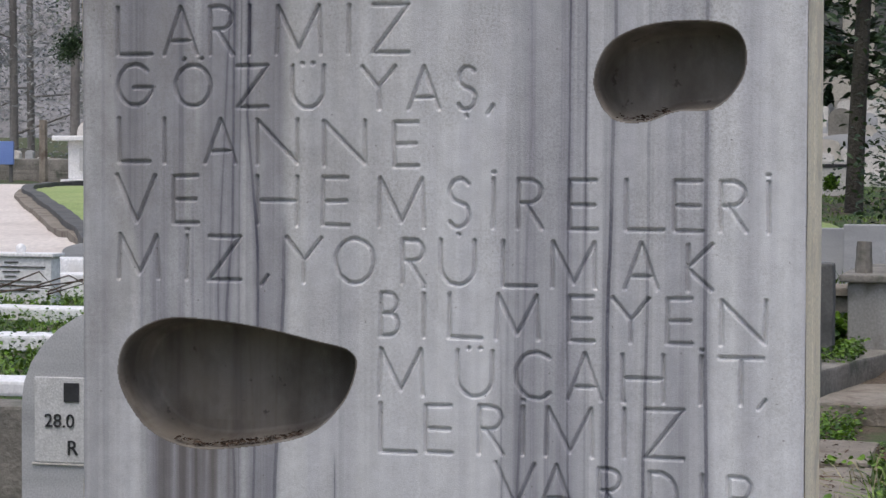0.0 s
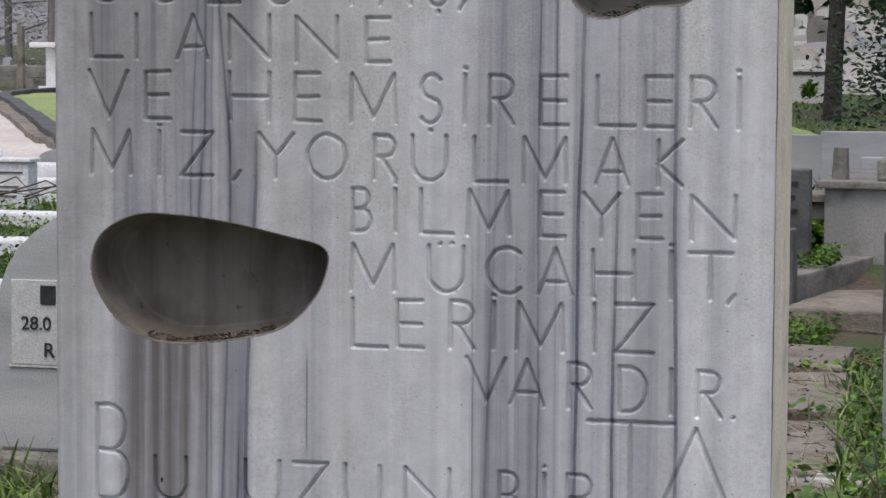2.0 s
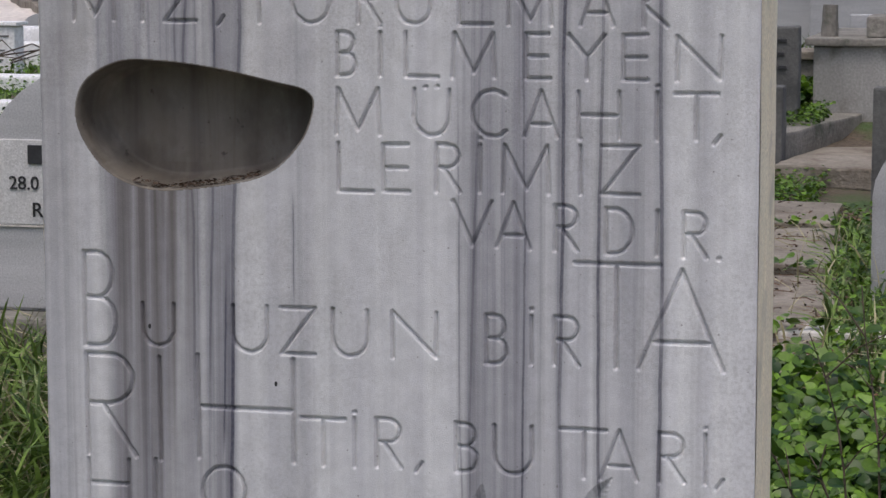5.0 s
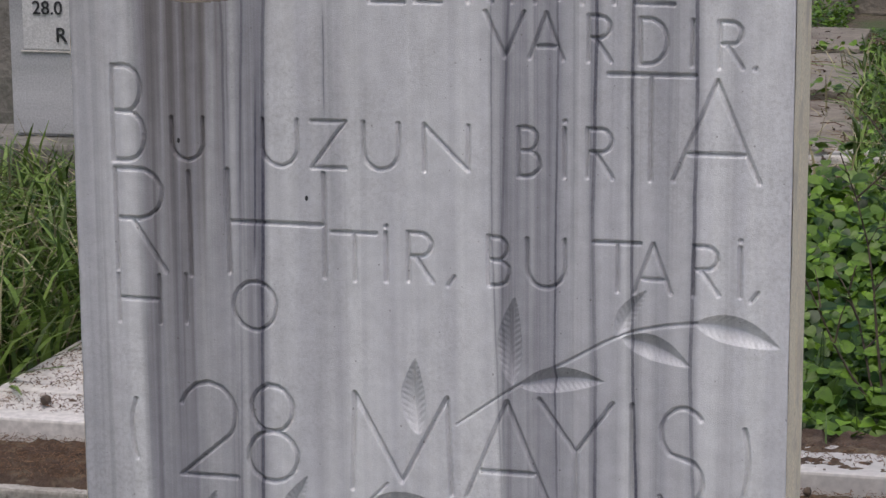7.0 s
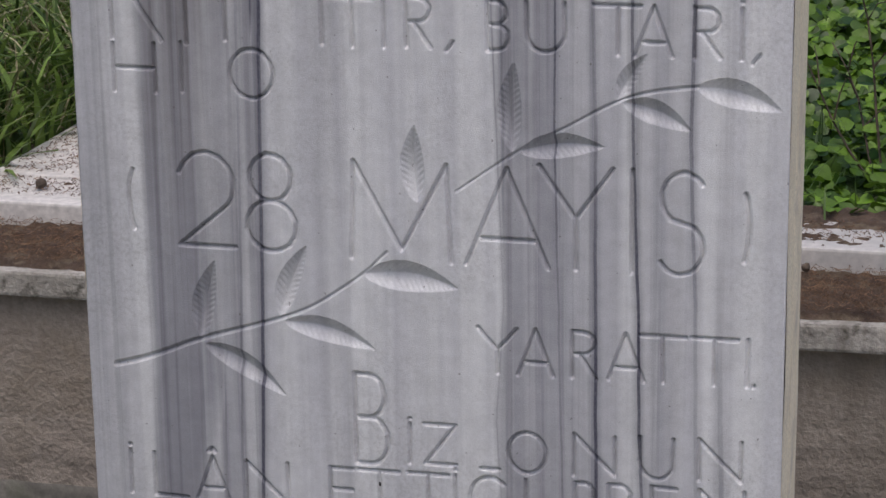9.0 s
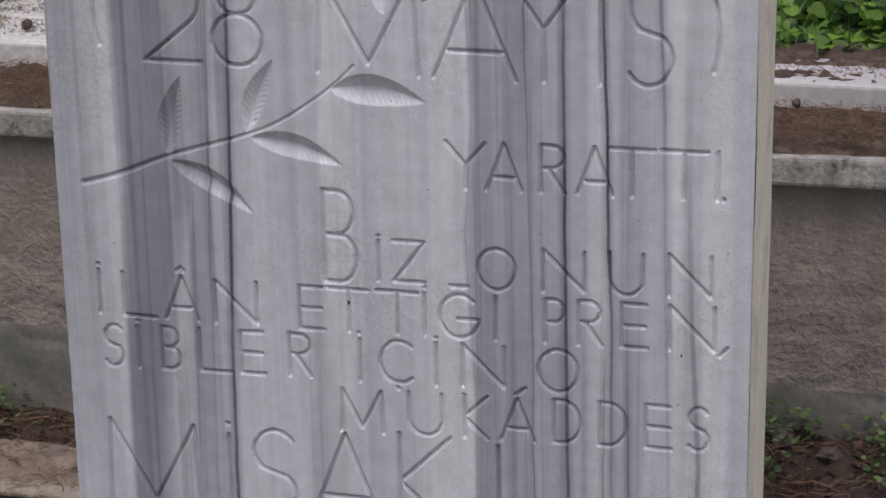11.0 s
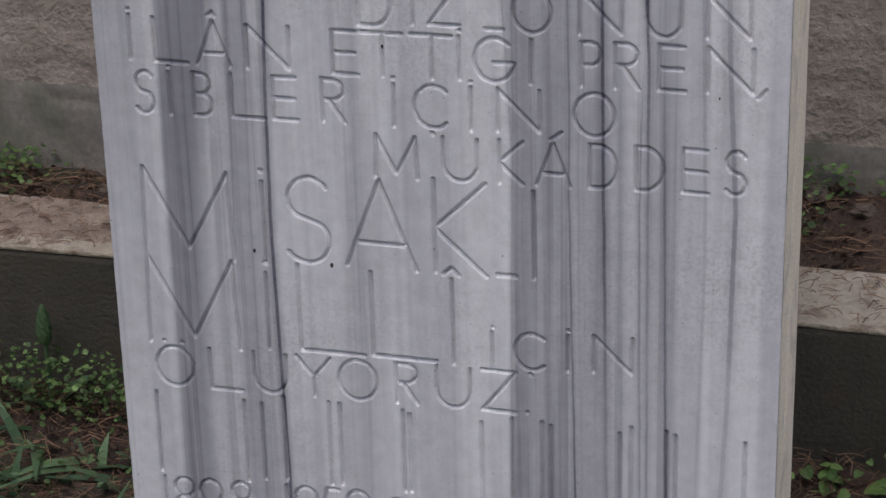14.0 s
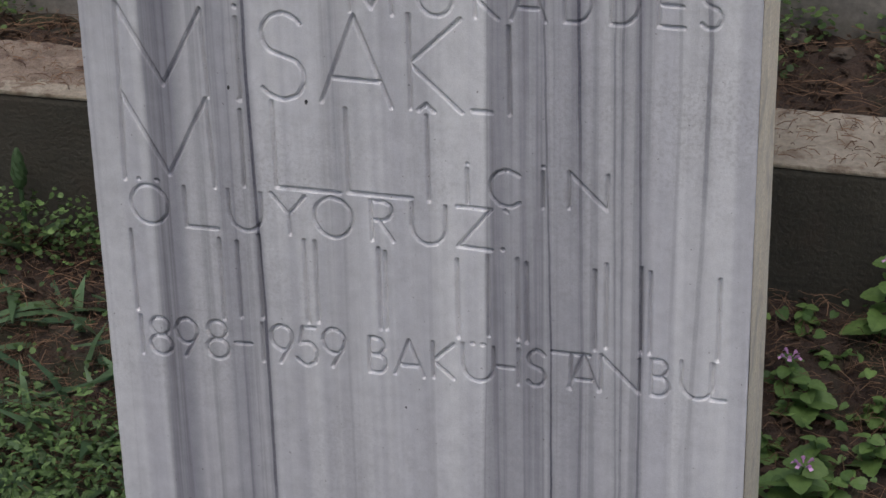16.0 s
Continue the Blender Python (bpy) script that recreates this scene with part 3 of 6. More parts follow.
def add_leaf(verts, faces, place, along, up, size, kind, fold=0.25):
    along, up = Vector(along).normalized(), Vector(up).normalized()
    side = up.cross(along).normalized()
    up = along.cross(side)
    k, line = len(verts), leaf_shape(kind)
    for u, v in line:
        verts.append(Vector(place) + along * u * size + side * v * size + up * (abs(v) * fold - 0.25 * u * u) * size)
    verts.append(Vector(place) + along * 0.5 * size + up * (-0.06) * size)
    n = len(line)
    faces += [(k + j, k + (j + 1) % n, k + n) for j in range(n)]


def leaf_cloud(name, count, where, size, mat, label, category, kind="round", flat=0.6, seed=3):
    rng = np.random.default_rng(seed)
    verts, faces = [], []
    for _ in range(count):
        p = where(rng)
        a = rng.uniform(0, 2 * math.pi)
        up = (rng.normal(0, flat), rng.normal(0, flat), 1.0)
        add_leaf(verts, faces, p, (math.cos(a), math.sin(a), rng.uniform(-0.3, 0.3)), up, rng.uniform(*size), kind)
    return stuff(name, verts, faces, mat, label, category)


def words(text, size, depth, mat, parent, name, at, label=""):
    """Raised letters in the built-in type, facing -y."""
    cu = bpy.data.curves.new(name, "FONT")
    cu.body, cu.size, cu.extrude = text, size, depth
    tmp = new(name, cu)
    me = bpy.data.meshes.new_from_object(tmp)
    bpy.data.objects.remove(tmp)
    me.materials.clear()
    me.materials.append(mat)
    ob = new(name, me)
    ob.parent = parent
    ob.matrix_basis = pose(*at, 90, 0, 0)
    return tagged(ob, label)

# ---- the inscribed gravestone ----
HALF, THICK, TOP, FOOT, STEP = 0.3, 0.099, 1.96, 0.0, 0.0008
NX, NZ = int(2 * HALF / STEP), int((TOP - FOOT) / STEP)
depth = np.zeros((NZ + 1, NX + 1))
owner = np.zeros((NZ, NX), dtype=np.int32)
carvings = []  # (part name, label) by owner number - 1

# Strokes of each character in a unit square; "@cx,cy,rx,ry,from,to" is an arc.
STROKES = {
    "A": "0,0 .5,1 1,0;.14,.28 .86,.28", "B": "0,0 0,1 .4,1 @.4,.76,.5,.24,90,-90 0,.52;.4,.52 @.45,.26,.55,.26,90,-90 0,0",
    "C": "@.56,.5,.56,.5,48,312", "D": "0,0 0,1 .3,1 @.3,.5,.7,.5,90,-90 0,0", "E": ".95,1 0,1 0,0 1,0;0,.5 .9,.5",
    "G": "@.52,.5,.52,.5,45,352;.5,.44 1.03,.44", "H": "0,0 0,1;1,0 1,1;.02,.5 1,.5", "I": "0,0 0,1", "K": "0,0 0,1;1,1 0,.48 1,0",
    "L": "0,1 0,0 1,0", "M": "0,0 .03,1 .5,.1 .96,1 1,0", "N": "0,0 0,1 1,.04 1,1", "O": "@.5,.5,.5,.5,0,360",
    "P": "0,0 0,1 .45,1 @.45,.74,.55,.26,90,-90 0,.48", "R": "0,0 0,1 .45,1 @.45,.76,.5,.24,90,-90 0,.52;.32,.52 1,0",
    "S": "@.54,.75,.46,.25,35,235 @.46,.26,.5,.26,55,-145", "T": "0,1 1,1;.5,1 .5,0", "U": "0,1 0,.42 @.5,.42,.5,.42,180,360 1,1",
    "V": "0,1 .5,0 1,1", "Y": "0,1 .5,.5 1,1;.5,.5 .5,0", "Z": "0,1 1,1 0,0 1,0", "1": "0,0 0,1",
    "2": "@.5,.66,.5,.34,160,-38 0,0 1,0", "5": ".9,1 .3,1 .18,.56 @.45,.3,.52,.3,120,-150", "8": "@.5,.76,.42,.24,0,360;@.5,.26,.5,.26,0,360",
    "9": "@.5,.68,.48,.32,0,360;.95,.58 .4,0", "-": "0,.45 1,.45", ".": "0,0 .02,.02", ",": ".6,.1 0,-.08", "(": "@1.3,.5,1.3,.6,130,230", ")": "@-.3,.5,1.3,.6,50,-50",
}
ASPECT = dict(A=.74, B=.43, C=.80, D=.60, E=.56, G=.86, H=.88, I=0, K=.52, L=.76, M=.98, N=.96, O=.90, P=.42, R=.51, S=.46, T=.92, U=.78, V=.88, Y=.82, Z=.76)
ASPECT.update({"1": 0, "2": .6, "5": .5, "8": .54, "9": .54, "-": .4, ".": .1, ",": .22, "(": .1, ")": .1})
PLAIN = {"Ö": "O", "Ü": "U", "Ş": "S", "Ç": "C", "İ": "I", "Ğ": "G", "Â": "A", "Á": "A", "Î": "I"}
MARKS = {"Ö": ".25,1.14 .27,1.14;.75,1.14 .77,1.14", "Ü": ".32,1.06 .34,1.06;.66,1.06 .68,1.06", "Ş": ".5,-.14 .52,-.16", "Ç": ".5,-.12 .54,-.16",
         "İ": "0,1.14 .01,1.14", "Ğ": ".3,1.2 .75,1.2", "Â": ".4,1.14 .5,1.22 .6,1.14", "Á": ".45,1.1 .75,1.26", "Î": "-.08,1.06 0,1.14 .08,1.06"}


def polylines(text):
    """The strokes of a character as lists of points."""
    out = []
    for stroke in text.split(";"):
        pts = []
        for word in stroke.split():
            v = [float(n) for n in word.lstrip("@").split(",")]
            if word[0] == "@":
                n = max(8, int(abs(v[5] - v[4]) / 9))
                for k in range(n + 1):
                    a = radians(v[4] + (v[5] - v[4]) * k / n)
                    pts.append((v[0] + v[2] * math.cos(a), v[1] + v[3] * math.sin(a)))
            else:
                pts.append((v[0], v[1]))
        out.append(pts)
    return out


def reach(lines, pad):
    """The part of the face's grid round some lines (in metres): slices, and the distance of each of its corners to them."""
    xs, zs = [p[0] for l in lines for p in l], [p[1] for l in lines for p in l]
    i0, i1 = max(0, int((min(xs) - pad + HALF) / STEP)), min(NX, int((max(xs) + pad + HALF) / STEP) + 1)
    j0, j1 = max(0, int((min(zs) - pad - FOOT) / STEP)), min(NZ, int((max(zs) + pad - FOOT) / STEP) + 1)
    gx, gz = np.meshgrid(np.arange(i0, i1 + 1) * STEP - HALF, np.arange(j0, j1 + 1) * STEP + FOOT)
    best, along = np.full(gx.shape, 9.0), np.zeros(gx.shape)
    for line in lines:
        for (ax, az), (bx, bz) in zip(line, line[1:]):
            dx, dz = bx - ax, bz - az
            u = np.clip(((gx - ax) * dx + (gz - az) * dz) / (dx * dx + dz * dz + 1e-12), 0, 1)
            best = np.minimum(best, np.hypot(gx - ax - u * dx, gz - az - u * dz))
    return (slice(j0, j1 + 1), slice(i0, i1 + 1)), gx, gz, best


def claim(window, mask, name, label):
    """Cells whose corners lie under the mask become a part of their own."""
    carvings.append((name, label))
    cells = mask[:-1, :-1] | mask[1:, :-1] | mask[:-1, 1:] | mask[1:, 1:]
    rows, cols = window
    owner[rows.start:rows.stop - 1, cols.start:cols.stop - 1][cells] = len(carvings)


def groove(lines, half, deep, name="letter", label="", end=0.0):
    """A V-cut along lines, tapering from left to right where an end width is given."""
    window, gx, gz, d = reach(lines, half + 0.003)
    wear = 1.0 + 0.10 * np.sin(gx * 610 + gz * 270) * np.sin(gz * 480 - gx * 150)
    if end:
        size = 1 + (end / half - 1) * (gx - gx.min()) / (gx.max() - gx.min())
        cut = deep * size * np.clip(1 - d / (half * size * wear), 0, 1)
    else:
        cut = deep * np.clip(1 - d / (half * wear), 0, 1)
    depth[window] = np.maximum(depth[window], cut)
    claim(window, d < half + 0.001, name, label)


cut_rng = random.Random(4)


def carve(char, x, z, width, height, half=0.0022, deep=0.0038):
    kind = PLAIN.get(char, char)
    lines = polylines(STROKES[kind]) + (polylines(MARKS[char]) if char in MARKS else [])
    mark_w = width if width > 0.004 else height
    placed = []
    for n, pts in enumerate(lines):
        w = width if n < len(STROKES[kind].split(";")) or width > 0.004 else mark_w
        placed.append([(x + u * w + cut_rng.gauss(0, 0.0002), z + v * height + cut_rng.gauss(0, 0.0002)) for u, v in pts])
    groove(placed, half, deep)


def row(text, z, slope, height, lefts):
    """One line of the inscription: its baseline at the middle of the stone, the letters' left ends."""
    for char, x in zip(text, lefts):
        w = ASPECT[PLAIN.get(char, char)] * height
        carve(char, x, z + slope * (x + w / 2), w, height)


row("LARIMIZ", 1.690, 0.000, 0.0385, [-0.268, -0.227, -0.187, -0.153, -0.13, -0.068, -0.048])
row("GÖZÜYAŞ,", 1.645, -0.013, 0.0335, [-0.268, -0.217, -0.163, -0.116, -0.057, -0.018, 0.022, 0.047])
row("LIANNE", 1.599, -0.012, 0.0355, [-0.267, -0.227, -0.191, -0.146, -0.089, -0.03])
row("VEHEMŞİRELERİ", 1.551, -0.004, 0.0385, [-0.269, -0.219, -0.146, -0.09, -0.043, 0.015, 0.052, 0.072, 0.114, 0.159, 0.197, 0.233, 0.27])
row("MİZ,YORULMAK", 1.505, -0.004, 0.0355, [-0.267, -0.207, -0.188, -0.142, -0.121, -0.079, -0.023, 0.009, 0.06, 0.1, 0.158, 0.208])
row("BİLMEYEN", 1.463, -0.003, 0.0345, [-0.041, -0.005, 0.016, 0.055, 0.114, 0.149, 0.192, 0.235])
row("MÜCAHİT,", 1.416, 0.000, 0.0365, [-0.042, 0.023, 0.071, 0.113, 0.157, 0.219, 0.233, 0.264])
row("LERİMİZ", 1.370, 0.012, 0.0380, [-0.041, -0.003, 0.041, 0.077, 0.096, 0.158, 0.176])
row("VARDIR.", 1.330, -0.025, 0.0355, [0.055, 0.091, 0.138, 0.179, 0.22, 0.241, 0.269])
row("U", 1.242, 0.030, 0.0350, [-0.212])
row("UZUN", 1.234, 0.000, 0.0380, [-0.133, -0.091, -0.047, 0.004])
row("BİR", 1.232, 0.013, 0.0390, [0.082, 0.119, 0.138])
row("TİR,", 1.143, 0.035, 0.0400, [-0.074, -0.029, -0.01, 0.023])
row("BUTARİ,", 1.143, 0.000, 0.0395, [0.057, 0.089, 0.144, 0.176, 0.223, 0.26, 0.269])
row("HI", 1.108, 0.049, 0.0410, [-0.263, -0.203])
row("O", 1.103, 0.057, 0.0410, [-0.161])
row("YARATTI.", 0.870, 0.018, 0.0395, [0.047, 0.081, 0.126, 0.156, 0.183, 0.225, 0.27, 0.275])
row("İZ", 0.786, 0.049, 0.0350, [-0.013, -0.0])
row("ONUN", 0.782, 0.036, 0.0355, [0.072, 0.128, 0.183, 0.232])
row("İLÂN", 0.735, -0.007, 0.0390, [-0.266, -0.244, -0.205, -0.16])
row("ETTİĞİPREN,", 0.739, 0.023, 0.0380, [-0.084, -0.058, -0.015, 0.026, 0.039, 0.087, 0.129, 0.157, 0.193, 0.233, 0.275])
row("SİBLER", 0.696, 0.031, 0.0380, [-0.265, -0.233, -0.211, -0.176, -0.139, -0.095])
row("İÇİNO", 0.695, 0.026, 0.0375, [-0.032, -0.014, 0.035, 0.058, 0.123])
row("MUKÁDDES", 0.648, 0.035, 0.0380, [-0.05, 0.01, 0.059, 0.091, 0.136, 0.175, 0.214, 0.249])
row("İÇİN", 0.472, 0.063, 0.0345, [0.05, 0.07, 0.117, 0.14])
row("ÖLUYORUZ.", 0.432, 0.033, 0.0390, [-0.265, -0.213, -0.171, -0.131, -0.091, -0.038, -0.001, 0.041, 0.081])
row("1898-1959", 0.300, 0.051, 0.0395, [-0.266, -0.258, -0.232, -0.202, -0.174, -0.147, -0.139, -0.114, -0.089])
row("BAKÜ-İSTANBU", 0.297, 0.040, 0.0360, [-0.045, -0.021, 0.015, 0.043, 0.075, 0.094, 0.102, 0.125, 0.14, 0.169, 0.214, 0.241])
carve("L", 0.267, 0.308, 0.013, 0.036)
# the tall letters: left, right, foot, head
for char, x0, x1, z0, z1 in (
        ("B", -0.264, -0.236, 1.234, 1.313), ("T", 0.154, 0.222, 1.234, 1.317), ("A", 0.206, 0.274, 1.234, 1.313), ("R", -0.263, -0.220, 1.140, 1.227),
        ("I", -0.198, -0.198, 1.139, 1.226), ("H", -0.164, -0.081, 1.143, 1.229), ("(", -0.255, -0.247, 0.975, 1.031), ("2", -0.211, -0.162, 0.966, 1.047),
        ("8", -0.151, -0.108, 0.965, 1.048), ("M", -0.060, 0.025, 0.964, 1.046), ("A", 0.038, 0.106, 0.964, 1.046), ("Y", 0.099, 0.159, 0.965, 1.050)):
    carve(char, x0, z0, x1 - x0, z1 - z0, 0.0024, 0.0042)
for char, x0, x1, z0, z1 in (
        ("I", 0.175, 0.175, 0.965, 1.050), ("S", 0.196, 0.234, 0.966, 1.050), (")", 0.262, 0.269, 0.977, 1.038), ("B", -0.060, -0.032, 0.782, 0.862),
        ("M", -0.267, -0.183, 0.555, 0.637), ("İ", -0.154, -0.154, 0.555, 0.632), ("S", -0.134, -0.092, 0.560, 0.640), ("A", -0.079, -0.016, 0.561, 0.643),
        ("K", 0.001, 0.046, 0.562, 0.648), ("I", 0.088, 0.088, 0.565, 0.644), ("M", -0.269, -0.183, 0.467, 0.553), ("İ", -0.155, -0.155, 0.471, 0.545),
        ("L", -0.125, -0.066, 0.474, 0.556), ("L", -0.058, 0.0, 0.476, 0.556), ("Î", 0.015, 0.015, 0.475, 0.556)):
    carve(char, x0, z0, x1 - x0, z1 - z0, 0.0024, 0.0042)
groove([[(0.056, 0.565), (0.072, 0.565)]], 0.0027, 0.0034)
# a line of plain upright bars
for x0, x1, z0, z1 in ((-0.268, -0.183, 0.333, 0.415), (-0.166, -0.166, 0.337, 0.414), (-0.145, -0.102, 0.339, 0.423), (-0.092, -0.033, 0.341, 0.423),
                       (-0.027, 0.039, 0.342, 0.420), (0.067, 0.094, 0.347, 0.427), (0.102, 0.163, 0.345, 0.424), (0.173, 0.204, 0.348, 0.431), (0.212, 0.272, 0.348, 0.428)):
    for x in sorted({x0, x1}):
        groove([[(x, z0), (x, z1)]], 0.0024, 0.0042, "bar")


def smooth_line(pts, closed=False, n=8):
    """A curve through the points."""
    out, m = [], len(pts)
    for i in range(m if closed else m - 1):
        q = [Vector(pts[(i + k) % m]) if closed else Vector(pts[min(max(i + k, 0), m - 1)]) for k in (-1, 0, 1, 2)]
        for s in range(n):
            u = s / n
            out.append(0.5 * (2 * q[1] + (q[2] - q[0]) * u + (2 * q[0] - 5 * q[1] + 4 * q[2] - q[3]) * u * u + (3 * q[1] - q[0] - 3 * q[2] + q[3]) * u ** 3))
    return [tuple(p) for p in out] + ([tuple(out[0])] if closed else [tuple(pts[-1])])


def carved_leaf(base, tip, wide):
    """A pointed leaf sunk in a V, with a midrib and fine side veins."""
    (ax, az), (bx, bz) = base, tip
    n = math.hypot(bx - ax, bz - az)
    window, gx, gz, d = reach([[base, tip]], wide)
    u = ((gx - ax) * (bx - ax) + (gz - az) * (bz - az)) / (n * n)
    v = (-(gx - ax) * (bz - az) + (gz - az) * (bx - ax)) / n
    bow = v - 0.05 * n * np.sin(np.clip(u, 0, 1) * math.pi)
    edge = wide * 0.55 * np.sin(np.clip(u, 0, 1) ** 0.8 * math.pi) ** 0.85 + 1e-6
    inside = (u > 0) & (u < 1) & (np.abs(bow) < edge)
    f = np.clip(1 - np.abs(bow) / edge, 0, 1)
    ribs = 0.0005 * np.sin((u * n - np.abs(bow) * 0.9) / 0.0052 * 2 * math.pi) * np.clip(np.abs(bow) / edge, 0, 1)
    cut = np.where(inside, (edge * 0.78) * f ** 0.9 + ribs * (f > 0.08), 0.0)
    depth[window] = np.maximum(depth[window], cut)
    claim(window, inside, "carved_leaf", "")


groove([smooth_line([(-0.274, 0.855), (-0.241, 0.865), (-0.194, 0.884), (-0.128, 0.905), (-0.092, 0.921), (-0.052, 0.949), (-0.03, 0.97)])], 0.0032, 0.0038, "carved_stem", "", 0.0015)
groove([smooth_line([(0.03, 1.025), (0.08, 1.06), (0.12, 1.082), (0.161, 1.105), (0.192, 1.115), (0.226, 1.12)])], 0.0014, 0.002, "carved_stem", "", 0.0020)
for base, tip, wide in (((-0.195, 0.884), (-0.181, 0.954), 0.019), ((-0.192, 0.879), (-0.121, 0.837), 0.018), ((-0.124, 0.909), (-0.099, 0.972), 0.018),
                        ((-0.12, 0.904), (-0.041, 0.884), 0.019), ((-0.05, 0.95), (0.031, 0.942), 0.024), ((0.077, 1.061), (0.079, 1.135), 0.019),
                        ((0.083, 1.061), (0.153, 1.068), 0.019), ((0.162, 1.106), (0.186, 1.145), 0.014), ((0.167, 1.105), (0.222, 1.084), 0.018),
                        ((0.226, 1.12), (0.293, 1.103), 0.021), ((-0.003, 1.014), (-0.005, 1.079), 0.019)):
    carved_leaf(base, tip, wide)


def hollow(pts, deep):
    """A smooth-walled bowl sunk into the stone within a rounded outline."""
    line = smooth_line(pts, True, 10)
    window, gx, gz, d = reach([line], 0.004)
    inside = np.zeros(gx.shape, bool)
    for (ax, az), (bx, bz) in zip(line, line[1:]):
        crosses = (az > gz) != (bz > gz)
        at = ax + (gz - az) * (bx - ax) / (bz - az if abs(bz - az) > 1e-9 else 1e-9)
        inside ^= crosses & (gx < at)
    wall = 0.009
    f = np.clip(d / wall, 0, 1)
    cut = np.where(inside, deep * (1 - (1 - f) ** 2.0) ** 0.42, np.clip(0.0012 - d, 0, 1) * 0.4)
    depth[window] = np.maximum(depth[window], cut)
    claim(window, inside | (d < 0.0012), "hollow", "rounded hollow with brown-stained walls darkened for shade")


hollow([(-0.267, 1.43), (-0.258, 1.455), (-0.229, 1.471), (-0.192, 1.472), (-0.143, 1.466), (-0.095, 1.456), (-0.068, 1.449), (-0.063, 1.435), (-0.075, 1.407), (-0.104, 1.382), (-0.153, 1.371), (-0.202, 1.368), (-0.237, 1.38), (-0.259, 1.405)], 0.052)
hollow([(0.134, 1.664), (0.143, 1.692), (0.168, 1.707), (0.203, 1.712), (0.236, 1.709), (0.25, 1.694), (0.248, 1.669), (0.228, 1.647), (0.197, 1.644), (0.173, 1.636), (0.148, 1.639)], 0.046)

# worn long edges of the face
gx_all = np.arange(NX + 1) * STEP - HALF
edge_in = HALF - np.abs(gx_all)
gz_all = np.arange(NZ + 1) * STEP
nick = np.interp(gz_all, np.linspace(0, TOP, 160), 0.0022 + 0.0012 * np.random.default_rng(5).random(160) ** 3 * 2)
for side in (slice(0, 8), slice(NX - 7, NX + 1)):
    e = edge_in[side][None, :]
    r = nick[:, None]
    round_off = np.where(e < r, r - np.sqrt(np.clip(r * r - (r - e) ** 2, 0, None)), 0.0)
    depth[:, side] = np.maximum(depth[:, side], round_off)

stone = thing("gravestone", "tall grey-veined white marble gravestone with carved inscription", "gravestone")


def grid_mesh(name, quads, mat):
    """A mesh from quads of the face's grid, given as corner numbers."""
    used, index = np.unique(quads, return_inverse=True)
    index = index.reshape(quads.shape)
    jj, ii = used // (NX + 1), used % (NX + 1)
    co = np.stack([ii * STEP - HALF, depth[jj, ii], jj * STEP + FOOT], 1).astype(np.float32)
    me = bpy.data.meshes.new(name)
    me.vertices.add(len(co))
    me.vertices.foreach_set("co", co.ravel())
    me.loops.add(quads.size)
    me.loops.foreach_set("vertex_index", index.ravel().astype(np.int32))
    me.polygons.add(len(quads))
    me.polygons.foreach_set("loop_start", np.arange(0, quads.size, 4, dtype=np.int32))
    me.polygons.foreach_set("use_smooth", np.ones(len(quads), bool))
    me.materials.append(mat)
    me.update(calc_edges=True)
    return me


def corner_quads(jj, ii, h=1, w=1):
    a = jj * (NX + 1) + ii
    return np.stack([a, a + w, a + h * (NX + 1) + w, a + h * (NX + 1)], 1)


# the plain face: large quads where nothing is cut, small ones round the carving
BLOCK = 6
quads, free = [], owner == 0
free[:, :8] = False
free[:, NX - 8:] = False
done = np.zeros_like(free)
nb, mb = NZ // BLOCK, NX // BLOCK
whole = free[:nb * BLOCK, :mb * BLOCK].reshape(nb, BLOCK, mb, BLOCK).all((1, 3))
bj, bi = np.nonzero(whole)
quads.append(corner_quads(bj * BLOCK, bi * BLOCK, BLOCK, BLOCK))
done[:nb * BLOCK, :mb * BLOCK] = np.repeat(np.repeat(whole, BLOCK, 0), BLOCK, 1)
jj, ii = np.nonzero((owner == 0) & ~done)
quads.append(corner_quads(jj, ii))
face = new("carved_face", grid_mesh("carved_face", np.concatenate(quads), MARBLE))
face.parent = stone
order = np.argsort(owner, axis=None, kind="stable")
bounds = np.searchsorted(owner.ravel()[order], np.arange(1, len(carvings) + 2))
for n, (name, label) in enumerate(carvings):
    cells = order[bounds[n]:bounds[n + 1]]
    if len(cells):
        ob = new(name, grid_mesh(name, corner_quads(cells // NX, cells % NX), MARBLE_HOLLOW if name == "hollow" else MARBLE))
        ob.parent = stone
        tagged(ob, label)

for x, z, r in ((-0.096, 1.208, 0.0016), (-0.040, 0.764, 0.0014), (-0.093, 0.559, 0.0018), (-0.206, 1.252, 0.0016), (-0.164, 0.566, 0.0015), (-0.012, 0.262, 0.001), (0.243, 0.74, 0.001)):
    bm = bmesh.new()
    bmesh.ops.create_icosphere(bm, subdivisions=2, radius=r)
    for vert in bm.verts:
        vert.co = Vector((x + vert.co.x * 0.8, -0.0001 + vert.co.y * 0.2, z + vert.co.z * 1.3)) + noise.noise_vector(vert.co * 900) * 0.0006
    part("lichen_spot", bm, BLACK_PAINT, stone, "tiny black lichen spot")

# sides, back and top of the slab, meeting the face behind its rounded edges
bm = bmesh.new()
section = [(-HALF + 0.0003, 0.0017), (-HALF, THICK), (HALF, THICK), (HALF, 0.046), (HALF - 0.0012, 0.043), (HALF, 0.040), (HALF - 0.0003, 0.0017)]
low = [bm.verts.new((x, y, FOOT)) for x, y in section]
